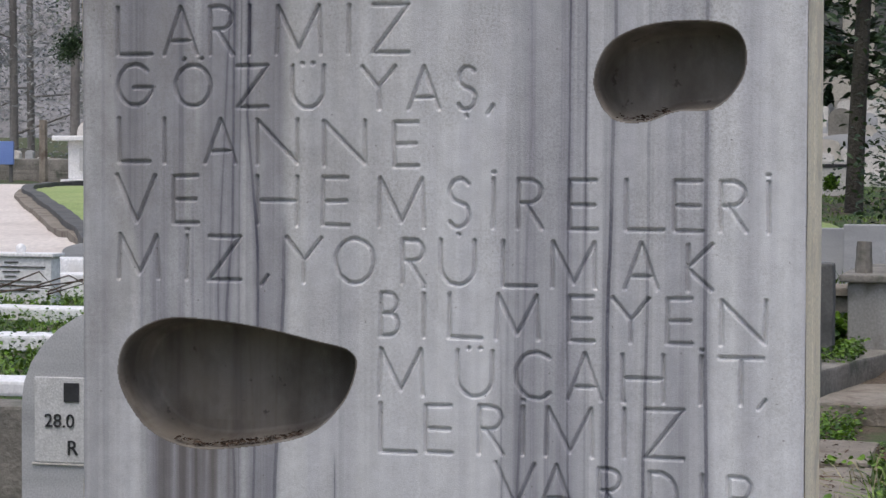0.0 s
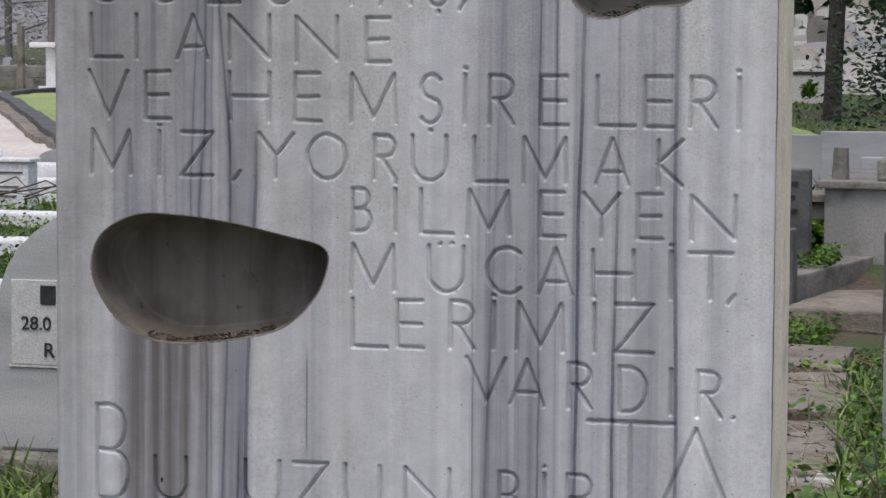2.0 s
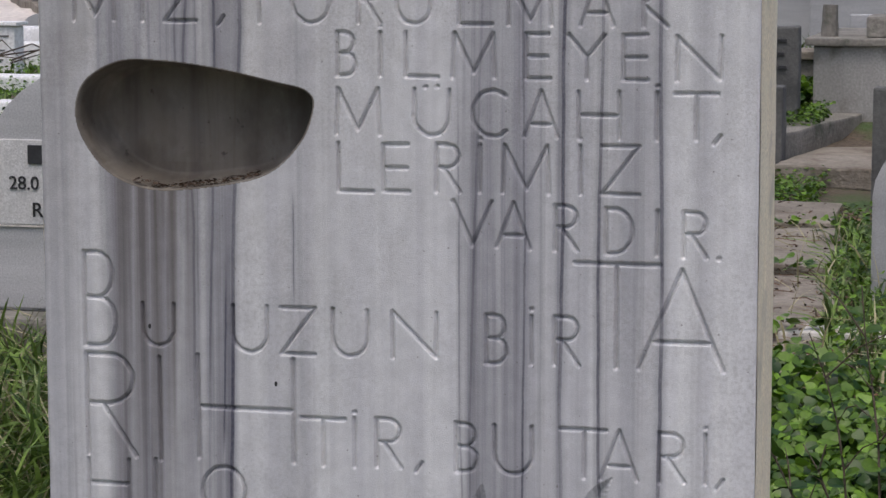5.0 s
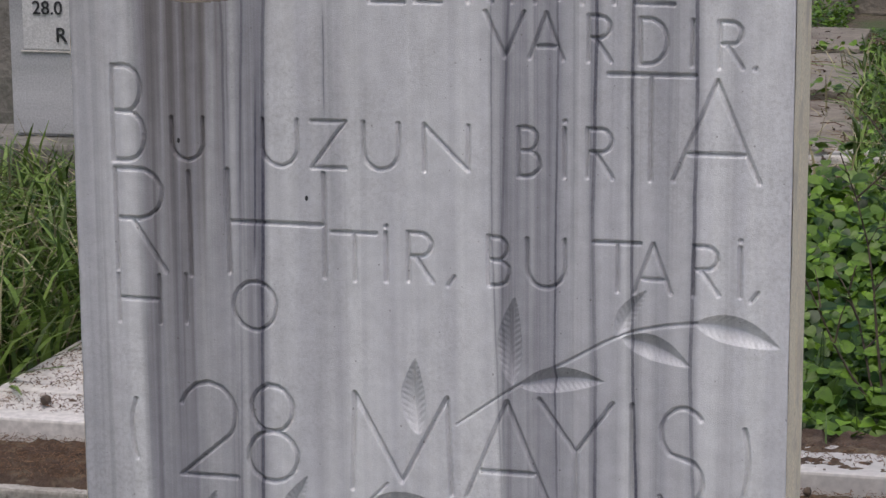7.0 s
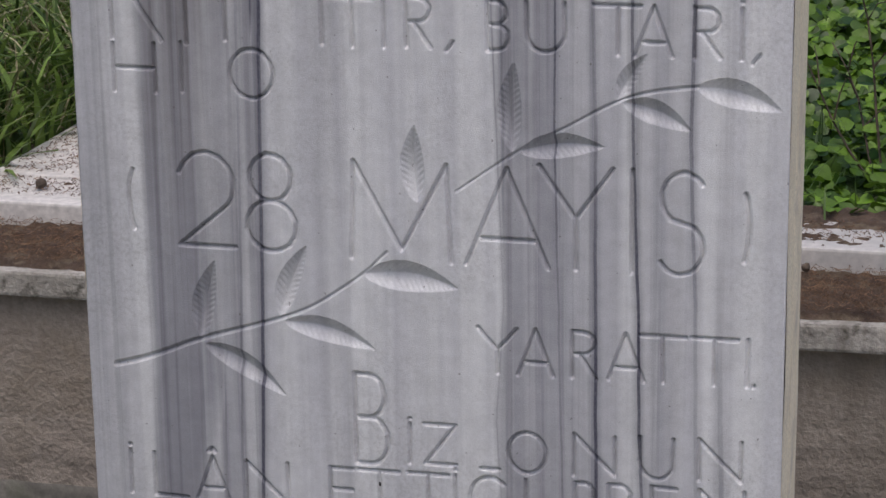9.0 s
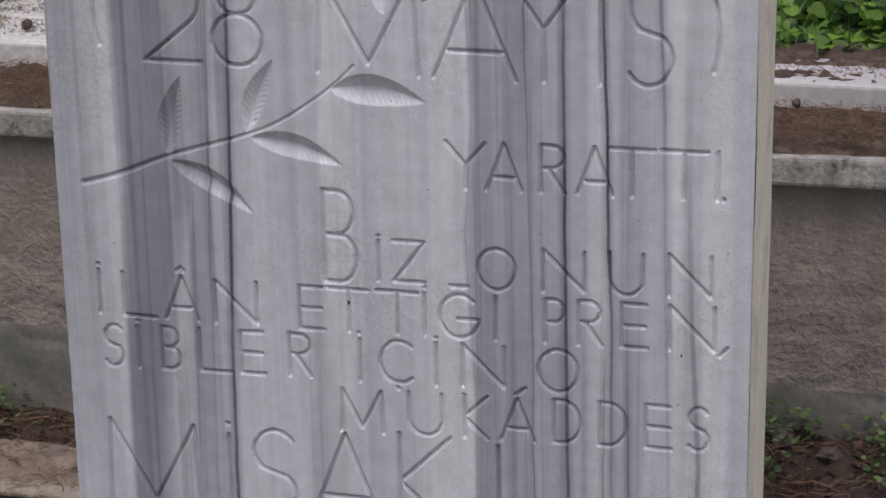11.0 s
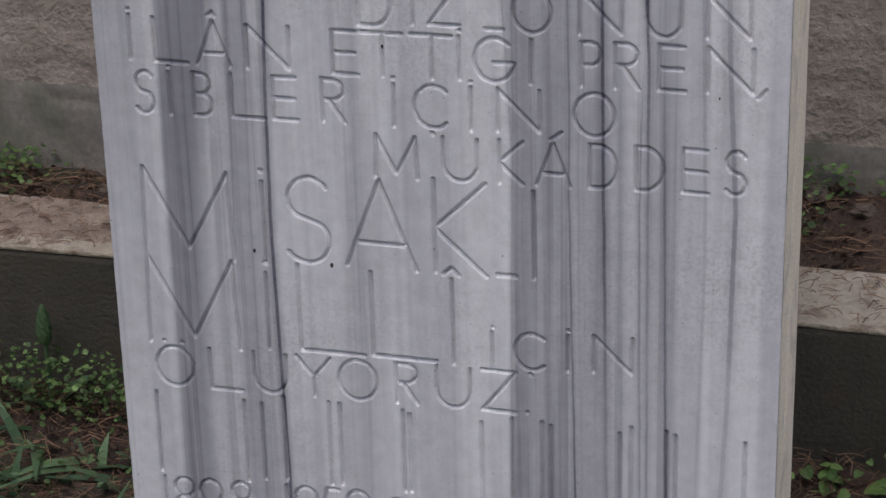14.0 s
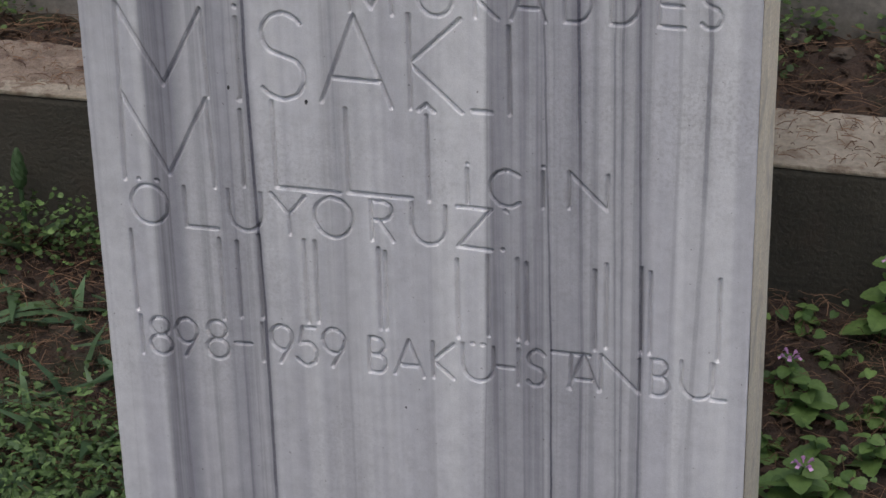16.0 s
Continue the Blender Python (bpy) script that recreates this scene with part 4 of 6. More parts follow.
mid = [[bm.verts.new((x + 0.0007 * noise.noise(Vector((x, y * 20, k * 0.7))), y, FOOT + (TOP - FOOT) * k / 40)) for x, y in section] for k in range(1, 41)]
for lo, hi in zip([low] + mid, mid):
    for k in range(len(section) - 1):
        bm.faces.new((lo[k], lo[k + 1], hi[k + 1], hi[k]))
bm.faces.new(mid[-1])
part("slab_body", bm, CREAM, stone, "cream sawn marble edge with upright saw lines")
# dirt caught in the hollows
for x_from, x_to, low_z, n in ((-0.220, -0.11, 1.36, 260), (0.150, 0.19, 1.63, 50)):
    rng = np.random.default_rng(9)
    verts, faces = [], []
    for _ in range(n):
        x, y = rng.uniform(x_from, x_to), 0.003 + 0.016 * rng.random() ** 1.5
        i, j = int((x + HALF) / STEP), int(low_z / STEP)
        while depth[j, i] < y + 0.002 and j < int(low_z / STEP) + 60:
            j += 1
        a = rng.uniform(0, 6.28)
        add_leaf(verts, faces, (x, y, j * STEP + rng.uniform(0, 0.0035)), (math.cos(a), math.sin(a), rng.uniform(-0.3, 0.6)), (rng.normal(0, 0.5), rng.normal(0, 0.5), 1), rng.uniform(0.002, 0.006), "long")
    stuff("hollow_dirt", verts, faces, LITTER, "dark crumbled leaf dirt caught in the stone hollow", "dirt")

# ---- ground ----
xs = np.unique(np.concatenate([np.linspace(-150, -12, 40), np.linspace(-12, -2, 60), np.linspace(-2, 1.5, 120), np.linspace(1.5, 40, 40), np.linspace(40, 150, 12)]))
ys = np.unique(np.concatenate([np.linspace(-60, -3, 16), np.linspace(-3, 0, 30), np.linspace(0, 0.52, 26), [0.54], np.linspace(0.56, 0.985, 22), np.linspace(1.03, 3, 60), np.linspace(3, 10, 70), np.linspace(10, 40, 60), np.linspace(40, 200, 24)]))
gv = [(x, y, rise(x, y)) for y in ys for x in xs]
gf = [(j * len(xs) + i, j * len(xs) + i + 1, (j + 1) * len(xs) + i + 1, (j + 1) * len(xs) + i) for j in range(len(ys) - 1) for i in range(len(xs) - 1)]
tagged(new("ground", mesh_of("ground", gv, gf, GROUND, True)), "brown cemetery soil with patches of green growth", "ground", kind="structure")

# soil of the plot round the gravestone and of the trough below the wall
def strip(name, x0, x1, y0, y1, lift, mat, label, bump=0.012, nx=120, ny=30):
    v, f = [], []
    for j in range(ny + 1):
        for i in range(nx + 1):
            x, y = x0 + (x1 - x0) * i / nx, y0 + (y1 - y0) * j / ny
            v.append((x, y, rise(x, y) + lift + bump * noise.fractal(Vector((x * 14, y * 14, 1)), 0.7, 2.1, 5)))
    for j in range(ny):
        for i in range(nx):
            k = j * (nx + 1) + i
            f.append((k, k + 1, k + nx + 2, k + nx + 1))
    return tagged(new(name, mesh_of(name, v, f, mat, True)), label, "soil", kind="structure")


strip("plot_soil", -1.4, 0.9, -0.5, 0.47, 0.016, SOIL, "dark plot soil under fallen needles", 0.012, 200, 80)
strip("trough_soil", -1.6, 1.2, 0.59, 0.97, 0.02, SOIL, "dark soil strip between kerb and wall", 0.016, 200, 40)

# pale strip out of view, added to bounce light onto the slab's right edge
v = [(x, y, rise(x, y) + 0.02) for y in np.linspace(-6, 0.44, 30) for x in np.linspace(0.98, 4.5, 20)]
f = [(j * 20 + i, j * 20 + i + 1, (j + 1) * 20 + i + 1, (j + 1) * 20 + i) for j in range(29) for i in range(19)]
tagged(new("bounce_strip", mesh_of("bounce_strip", v, f, GRAVEL, True)), "added unseen pale gravel strip bouncing light onto the gravestone's edge", "path", kind="structure")

# ---- kerb, wall, coping and marble border behind the stone ----
kerb = thing("plot_kerb", "low concrete plot kerb with needle-strewn top", "kerb")
part("kerb_body", box(-1.9, 1.5, 0.46, 0.598, 0.0, 0.318, 0.006, 0.003, 12), CONCRETE_DARK, kerb, "dark concrete kerb face with shade in its colour")
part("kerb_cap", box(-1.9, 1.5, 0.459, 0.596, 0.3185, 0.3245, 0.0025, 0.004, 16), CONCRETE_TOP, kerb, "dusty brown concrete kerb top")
wall = tagged(new("wall_rear"), "rough grey stucco retaining wall of a raised plot", "wall", kind="structure")
v, f = [], []
NXW, NZW = 420, 90
for j in range(NZW + 1):
    for i in range(NXW + 1):
        x, z = -1.9 + 3.4 * i / NXW, 0.05 + 0.545 * j / NZW
        rough = 0.003 * min(1.0, max(0.12, (0.56 - z) * 5)) * noise.fractal(Vector((x * 24 - z * 16, z * 34 + x * 8, 0)), 0.7, 2.2, 5) if z > 0.30 + 0.02 * noise.noise(Vector((x * 6, 0, 0))) else 0.002 * noise.noise(Vector((x * 20, z * 20, 4))) - 0.0015
        v.append((x, 0.964 + rough, z))
for j in range(NZW):
    for i in range(NXW):
        k = j * (NXW + 1) + i
        f.append((k, k + 1, k + NXW + 2, k + NXW + 1))
low_rows = round(NZW * 0.27 / 0.545)
for name, rows, mat in (("stucco", f[low_rows * NXW:], STUCCO), ("wall_base", f[:low_rows * NXW], CEMENT)):
    used = sorted({k for q in rows for k in q})
    at = {k: n for n, k in enumerate(used)}
    coat = new(name, mesh_of(name, [v[k] for k in used], [tuple(at[k] for k in q) for q in rows], mat, True))
    coat.parent = wall
part("wall_core", box(-1.9, 1.5, 0.985, 1.10, 0.0, 0.592, 0.0), STUCCO, wall)
coping = thing("wall_coping", "lichen-spotted pale stone coping covered with needles", "coping")
for x0, x1 in ((-1.9, -0.42), (-0.416, 0.72), (0.724, 1.5)):
    part("coping_stone", box(x0, x1, 0.938, 1.15, 0.592, 0.628, 0.005, 0.0035, 14), COPING, coping)
border = thing("marble_border", "white marble border of a raised grave", "grave border")
part("front_kerb", box(-1.6, 1.3, 1.12, 1.25, 0.60, 0.669, 0.004, 0.001, 8), WHITE_MARBLE, border)
part("side_kerb", box(-0.985, -0.70, 1.252, 2.25, 0.58, 0.672, 0.004, 0.001, 6), WHITE_MARBLE, border)
part("side_kerb", box(0.86, 1.10, 1.252, 2.25, 0.58, 0.672, 0.004, 0.001, 6), WHITE_MARBLE, border)

# ---- litter ----
v, f = [], []
for j in range(27):
    for i in range(321):
        x, y = -1.3 + 2.1 * i / 320, 1.122 + 0.122 * j / 26
        v.append((x, y, 0.6625 + 0.014 * noise.noise(Vector((x * 5, y * 9, 4))) * min(1, (27 - j) / 4, (j + 2) / 6) + 0.006 * noise.fractal(Vector((x * 50, y * 50, 1)), 0.8, 2.1, 4)))
for j in range(26):
    for i in range(320):
        k = j * 321 + i
        f.append((k, k + 1, k + 322, k + 321))
stuff("border_debris", v, f, MAT, "patches of brown needle debris on the marble border", "litter", True)
needles("kerb_needles", 1500, [(-1.3, 0.8, 0.465, 0.59, 0.3275)], NEEDLE, "dry brown pine needles on the kerb top", (0.003, 0.024), 0.00036, 0.003)
v, f = [], []
for j in range(25):
    for i in range(481):
        x, y = -1.9 + 3.4 * i / 480, 0.9525 + 0.166 * j / 24
        tall = 0.003 + 0.011 * min(1.0, j / 9) * (0.6 + 0.6 * noise.noise(Vector((x * 7, y * 9, 2)))) + 0.007 * noise.fractal(Vector((x * 60, y * 60, 5)), 0.8, 2.1, 4)
        v.append((x, y + 0.004 * noise.noise(Vector((x * 30, 0, 8))), 0.6275 if j == 0 else 0.6285 + max(0.0, tall)))
for j in range(24):
    for i in range(480):
        k = j * 481 + i
        f.append((k, k + 1, k + 482, k + 481))
stuff("debris_mat", v, f, MAT, "brown mat of rotted needles along the coping", "litter", True)
needles("coping_needles", 16000, [(-1.5, 0.9, 0.958, 1.116, 0.633)], NEEDLE, "thick mat of dry pine needles on the coping", (0.004, 0.015), 0.00024, 0.013)
needles("border_needles", 2600, [(-1.3, 0.7, 1.15, 1.245, 0.670), (-0.97, -0.72, 1.26, 1.9, 0.673)], NEEDLE, "scattered dry needles on white marble border", (0.002, 0.010), 0.00035, 0.002)
needles("plot_needles", 13000, [(-1.2, 0.75, 0.05, 0.455, None)], NEEDLE, "reddish dry needles over the plot soil", (0.012, 0.045), 0.00027, 0.03)
needles("trough_needles", 6500, [(-1.3, 0.8, 0.61, 0.95, None)], NEEDLE, "tangled dry needles and stalks below the wall", (0.015, 0.06), 0.00026, 0.03)


def litter_area(x0, x1, y0, y1, lift):
    return lambda rng: (lambda x, y: (x, y, rise(x, y) + 0.02 + rng.uniform(0, lift)))(rng.uniform(x0, x1), rng.uniform(y0, y1))


leaf_cloud("leaf_litter", 4200, litter_area(-1.2, 0.75, 0.0, 0.455, 0.012), (0.005, 0.016), LITTER, "dark decayed leaves on the soil", "litter", "long", 0.7, 12)
leaf_cloud("trough_litter", 3200, litter_area(-1.3, 0.8, 0.61, 0.955, 0.012), (0.008, 0.02), LITTER, "dark decayed leaves below the wall", "litter", "long", 0.7, 13)
cone_rng = random.Random(8)
for x, y, z, r in ((-0.876, 1.184, 0.674, 0.008), (-1.02, 1.06, 0.648, 0.008), (-0.80, 1.30, 0.677, 0.005), (0.20, 1.09, 0.648, 0.006)):
    bm = bmesh.new()
    bmesh.ops.create_icosphere(bm, subdivisions=2, radius=r)
    for vert in bm.verts:
        vert.co *= 1 + 0.25 * noise.noise(vert.co * 260)
    cone = thing("cypress_cone", "small dark dried cypress cone on the marble", "cone", "fallen cones", (x, y, z + r * 0.6))
    part("cone_body", bm, TWIG, cone)


v, f = [], []
for j in range(25):
    for i in range(321):
        x, y = -1.9 + 1.75 * i / 320, 0.462 + 0.132 * j / 24
        v.append((x, y, 0.3238 + 0.004 * noise.noise(Vector((x * 6, y * 12, 4))) + 0.0012 - 0.012 * max(0.0, (x + 0.45)) + 0.004 * noise.fractal(Vector((x * 70, y * 70, 1)), 0.8, 2.1, 4) + (0.003 if 4 < j < 21 else 0)))
for j in range(24):
    for i in range(320):
        k = j * 321 + i
        f.append((k, k + 1, k + 322, k + 321))
stuff("kerb_dust", v, f, DUST, "brown dust and crumbs lying on the kerb top", "litter", True)


def stone_lump(x, y, z, r, mat, label):
    bm = bmesh.new()
    bmesh.ops.create_icosphere(bm, subdivisions=3, radius=r)
    for vert in bm.verts:
        n = vert.co.normalized()
        vert.co = Vector((vert.co.x * 1.35, vert.co.y, vert.co.z * 0.7)) * (1 + 0.35 * noise.noise(n * 1.7 + Vector((x * 9, 0, 0))) + 0.1 * noise.noise(n * 6))
    ob = thing("rubble_stone", label, "stone", "rubble below the wall", (x, y, z), cone_rng.uniform(0, 180))
    part("stone", bm, mat, ob)


for k in range(16):
    x = -1.1 + 1.5 * k / 15 + cone_rng.uniform(-0.04, 0.04)
    if -0.62 < x < 0.16 and k % 2:
        continue
    stone_lump(x, 0.925 + cone_rng.uniform(-0.03, 0.012), rise(x, 0.92) + 0.022 + cone_rng.uniform(-0.006, 0.008), cone_rng.uniform(0.007, 0.016), RUBBLE, "brown lump of rubble lying against the wall foot")

# ---- weeds ----
def clover_at(rng):
    x, y = rng.uniform(-0.68, 0.85), 1.275 + 0.95 * rng.random()
    return x, y, 0.672 + 0.20 * (y - 1.27) + 0.03 * noise.noise(Vector((x * 6, y * 6, 0))) - 0.085 * rng.random() ** 1.3


def trefoils(name, count, where, size, mat, label, seed):
    """Clover leaves of three rounded leaflets, tilted to the light."""
    rng = np.random.default_rng(seed)
    verts, faces = [], []
    for _ in range(count):
        p = where(rng)
        up = Vector((rng.normal(0.1, 0.5), rng.normal(-0.35, 0.5), 1.0)).normalized()
        turn, n = rng.uniform(0, 2.1), rng.uniform(*size)
        flat_x = up.cross(Vector((0, 1, 0.3))).normalized()
        flat_y = up.cross(flat_x)
        for k in range(3):
            a = turn + k * 2.094 + rng.normal(0, 0.1)
            along = flat_x * math.cos(a) + flat_y * math.sin(a) + up * rng.normal(0.0, 0.18)
            add_leaf(verts, faces, p, along, up, n * rng.uniform(0.85, 1.1), "clover", rng.uniform(-0.05, 0.4))
    return stuff(name, verts, faces, mat, label, "clover", True)


trefoils("clover_bed", 7600, clover_at, (0.014, 0.026), CLOVER, "bed of fresh green clover in the grave border", 21)
v, f = [], []
for j in range(9):
    for i in range(301):
        x, y = -0.69 + 1.5 * i / 300, 1.205 + 0.10 * j / 8 + (0.008 * noise.noise(Vector((-0.69 + 1.5 * i / 300, 0, 0)) * 14) if j < 3 else 0)
        v.append((x, y, 0.6655 + (0.0 if j == 0 else 0.006 + 0.008 * noise.fractal(Vector((x * 40, y * 40, 5)), 0.8, 2.1, 4))))
for j in range(8):
    for i in range(300):
        k = j * 301 + i
        f.append((k, k + 1, k + 302, k + 301))
stuff("soil_spill", v, f, MAT, "brown rotted soil spilling onto the marble border", "litter", True)
blades("clover_stalks", 900, lambda a, b: (-0.68 + 1.5 * a, 1.25 + 0.9 * b), (0.05, 0.12), WEED, "thin green stalks among clover", 0.0012, 0.4, None, 22)
blades("tall_grass", 2600, lambda a, b: (-1.75 + 0.76 * a, 1.27 + 1.0 * b), (0.08, 0.215), GRASS, "tall tangled green grass beside the marble border", 0.0058, 0.9, None, 23)
blades("dry_grass", 1300, lambda a, b: (-1.75 + 0.76 * a, 1.27 + 1.0 * b), (0.09, 0.235), DRY_GRASS, "dry pale stalks in the tall grass", 0.0022, 1.0, None, 24)
leaf_cloud("chickweed", 5200, lambda rng: (lambda x, y: (x, y, rise(x, y) + 0.025 + rng.uniform(0, 0.05)))(rng.uniform(-0.95, -0.28), -0.03 + 0.2 * rng.random()), (0.006, 0.014), WEED, "low chickweed leaves on the plot soil", "weed", "long", 0.45, 25)
blades("plot_grass", 420, lambda a, b: (-0.95 + 0.62 * a, 0.02 + 0.38 * b), (0.04, 0.11), STRAP, "broad bulb leaves sprouting from the soil", 0.007, 1.3, None, 26)
leaf_cloud("kerb_weeds", 900, lambda rng: (lambda x: (x, 0.445 - 0.05 * rng.random(), rise(x, 0.44) + 0.02 + 0.07 * rng.random()))(rng.uniform(-0.85, -0.42)), (0.004, 0.009), WEED, "small round-leaved weeds against the kerb", "weed", "round", 0.5, 27)
leaf_cloud("trough_weeds", 700, lambda rng: (lambda x: (lambda y: (x, y, rise(x, y) + 0.02 + 0.04 * rng.random()))(0.955 - 0.13 * rng.random() ** 1.6))(rng.choice([-0.86, 0.19, 0.36, 0.45]) + rng.normal(0, 0.03)), (0.005, 0.012), WEED, "low green weeds in the strip below the wall", "weed", "round", 0.5, 28)
leaf_cloud("plot_sprouts", 500, lambda rng: (lambda x, y: (x, y, rise(x, y) + 0.02 + 0.03 * rng.random()))(-0.35 - 0.6 * rng.random() ** 1.5, 0.08 + 0.36 * rng.random()), (0.004, 0.009), WEED, "small green sprouts among the needles", "weed", "round", 0.5, 53)
leaf_cloud("plot_weeds", 420, lambda rng: (lambda x, y: (x, y, rise(x, y) + 0.02 + 0.04 * rng.random()))(rng.uniform(0.2, 0.75), 0.05 + 0.38 * rng.random()), (0.006, 0.017), NETTLE, "scattered green seedlings on the soil", "weed", "scallop", 0.45, 29)


def deadnettle(x, y, tall, size, seed, bloom=True):
    rng = np.random.default_rng(seed)
    plant = thing("deadnettle", "green deadnettle with purple flowers on plot soil" if bloom else "leafy green deadnettle on plot soil", "weed", "deadnettles", (x, y, rise(x, y)))
    top = Vector((rng.normal(0, 0.012), rng.normal(0, 0.012), tall))
    part("stem", tube(bmesh.new(), [(0, 0, -0.02), top * 0.5 + Vector((0.004, 0, 0)), top], 0.0016, 0.0011, 5), WEED, plant)
    for k in range(5):
        h = 0.35 + 0.16 * k
        for s in (0, 1):
            a = k * 1.5 + s * math.pi + rng.normal(0, 0.2)
            verts, faces = [], []
            add_leaf(verts, faces, top * h, (math.cos(a), math.sin(a), 0.1), (0.3 * rng.normal(), 0.3 * rng.normal(), 1), size * (1.05 - 0.12 * k) * rng.uniform(0.8, 1.15), "scallop", 0.22)
            leaf = new("leaf", mesh_of("leaf", verts, faces, NETTLE))
            leaf.parent = plant
    for k in range(5 if bloom else 0):
        a = k * 1.26 + seed
        bm = bmesh.new()
        p = top + Vector((math.cos(a) * 0.004, math.sin(a) * 0.004, 0.001 + 0.002 * (k % 2)))
        out = Vector((math.cos(a), math.sin(a), 0))
        tube(bm, [p, p + out * 0.003 + Vector((0, 0, 0.003)), p + out * 0.0055 + Vector((0, 0, 0.0035))], 0.0008, 0.0022, 7)
        lip = [bm.verts.new(p + out * u + Vector((-out.y, out.x, 0)) * w + Vector((0, 0, h))) for u, w, h in ((0.005, -0.002, 0.0025), (0.0085, -0.0024, 0.0005), (0.0085, 0.0024, 0.0005), (0.005, 0.002, 0.0025))]
        bm.faces.new(lip)
        part("flower", bm, PETAL, plant)


for x, y, tall, size, seed, bloom in ((0.292, 0.326, 0.055, 0.026, 1, True), (0.318, 0.30, 0.06, 0.034, 2, False), (0.31, 0.19, 0.075, 0.04, 3, True), (0.345, 0.22, 0.06, 0.03, 4, False),
                                      (0.40, 0.24, 0.06, 0.03, 5, False), (0.375, 0.40, 0.11, 0.036, 6, True), (0.36, 0.17, 0.05, 0.026, 12, False), (0.43, 0.18, 0.05, 0.028, 13, False), (0.385, 0.31, 0.045, 0.024, 14, False), (0.30, 0.25, 0.04, 0.022, 15, False), (0.335, 0.36, 0.035, 0.02, 16, False), (0.30, 0.42, 0.04, 0.022, 7, False), (0.46, 0.31, 0.08, 0.03, 8, True), (0.33, 0.12, 0.06, 0.034, 9, True),
                                      (-0.60, 0.12, 0.06, 0.03, 10, False), (-0.50, 0.06, 0.07, 0.03, 11, False)):
    deadnettle(x, y, tall, size, seed, bloom)


def budding_bulb(x, y):
    """A closed green flower spike between two short leaves."""
    plant = thing("budding_bulb", "closed green bulb flower spike beside the kerb", "flower", "", (x, y, rise(x, y)))
    part("stem", tube(bmesh.new(), [(0, 0, -0.02), (0.001, 0, 0.05), (0, 0, 0.10)], 0.003, 0.0026, 7), STRAP, plant)
    bm = bmesh.new()
    bmesh.ops.create_uvsphere(bm, u_segments=12, v_segments=14, radius=1.0)
    for vert in bm.verts:
        taper = 1.0 - 0.35 * vert.co.z
        knob = 1 + 0.12 * math.sin(6 * math.atan2(vert.co.y, vert.co.x) + vert.co.z * 9)
        vert.co = Vector((vert.co.x * 0.0085 * taper * knob, vert.co.y * 0.0085 * taper * knob, 0.118 + vert.co.z * 0.026))
    part("bud", bm, FAR_LEAF, plant, "dark green closed bud")
    for a in (0.4, 3.3, 4.6):
        verts, faces = [], []
        add_leaf(verts, faces, (0, 0, 0.005), (math.cos(a) * 0.6, math.sin(a) * 0.6, 0.8), (-math.cos(a), -math.sin(a), 0.8), 0.07, "long", 0.3)
        leaf = new("leaf", mesh_of("leaf", verts, faces, STRAP))
        leaf.parent = plant


budding_bulb(-0.59, 0.43)


def shrub(x, y, z, canes):
    """A leafless shrub: thin forked canes with a few leaves."""
    bush = thing("bare_shrub", "leafless thin-caned shrub growing in the clover", "shrub", "", (x, y, z))
    rng = np.random.default_rng(31)
    for dx, dy, h in canes:
        pts = [Vector((0, 0, -0.03)) + Vector((dx * s + 0.012 * math.sin(5 * s + dx * 20), dy * s, h * s ** 0.9)) for s in np.linspace(0, 1, 7)]
        cane = part("cane", tube(bmesh.new(), pts, 0.0024, 0.0009, 6), TWIG, bush)
        for s in (3, 4, 5):
            out = Vector((rng.uniform(-1, 1), rng.uniform(-0.6, 0.6), rng.uniform(0.4, 1))).normalized() * rng.uniform(0.05, 0.12)
            part("twig", tube(bmesh.new(), [pts[s], pts[s] + out * 0.5 + Vector((0, 0, 0.01)), pts[s] + out], 0.0016, 0.0006, 5), TWIG, cane)
        verts, faces = [], []
        for s in (1, 2, 2, 3, 3, 4, 4, 5, 5, 6, 6):
            spot = pts[s].lerp(pts[s - 1], rng.random())
            add_leaf(verts, faces, spot, (rng.uniform(-1, 1), rng.uniform(-1, 0.2), 0.3), (rng.normal(0, 0.4), -0.4, 1), rng.uniform(0.012, 0.03), "round")
        leaf = new("leaves", mesh_of("leaves", verts, faces, CLOVER))
        leaf.parent = bush


shrub(0.29, 1.42, 0.65, [(-0.10, 0.06, 0.40), (-0.17, 0.02, 0.26), (0.05, 0.1, 0.34), (-0.02, 0.12, 0.46), (0.10, 0.02, 0.30), (-0.12, 0.16, 0.22)])

# ---- graves behind ----
def headstone_with_panel():
    ob = thing("arched_headstone", "grey banded marble headstone with arched top and pecked panel", "headstone", "", (-1.45, 2.34, 0))
    part("slab", arched(0.52, 0.86, 1.335, 0.09, 0.20), GREY_MARBLE, ob)
    part("panel", box(0.03, 0.49, -0.003, 0.01, 1.025, 1.186, 0.002, 0.0), ROUGH_PANEL, ob, "pale pecked inscription panel")
    part("panel_rim", box(0.025, 0.495, -0.0045, 0.004, 1.0205, 1.0235, 0.0), WHITE_MARBLE, ob)
    part("bar", box(0.091, 0.122, -0.006, 0.0, 1.140, 1.176, 0.001), BLACK_PAINT, ob, "black painted bar")
    words("28.0", 0.036, 0.002, BLACK_PAINT, ob, "date", (0.051, -0.004, 1.092))
    words("R", 0.040, 0.002, BLACK_PAINT, ob, "letter", (0.096, -0.004, 1.040))
    base = thing("headstone_base", "old stone plinth under the arched headstone", "plinth")
    part("plinth", box(-1.75, -0.75, 2.26, 2.50, 0.70, 0.858, 0.01, 0.004, 6), OLD_STONE, base)


headstone_with_panel()


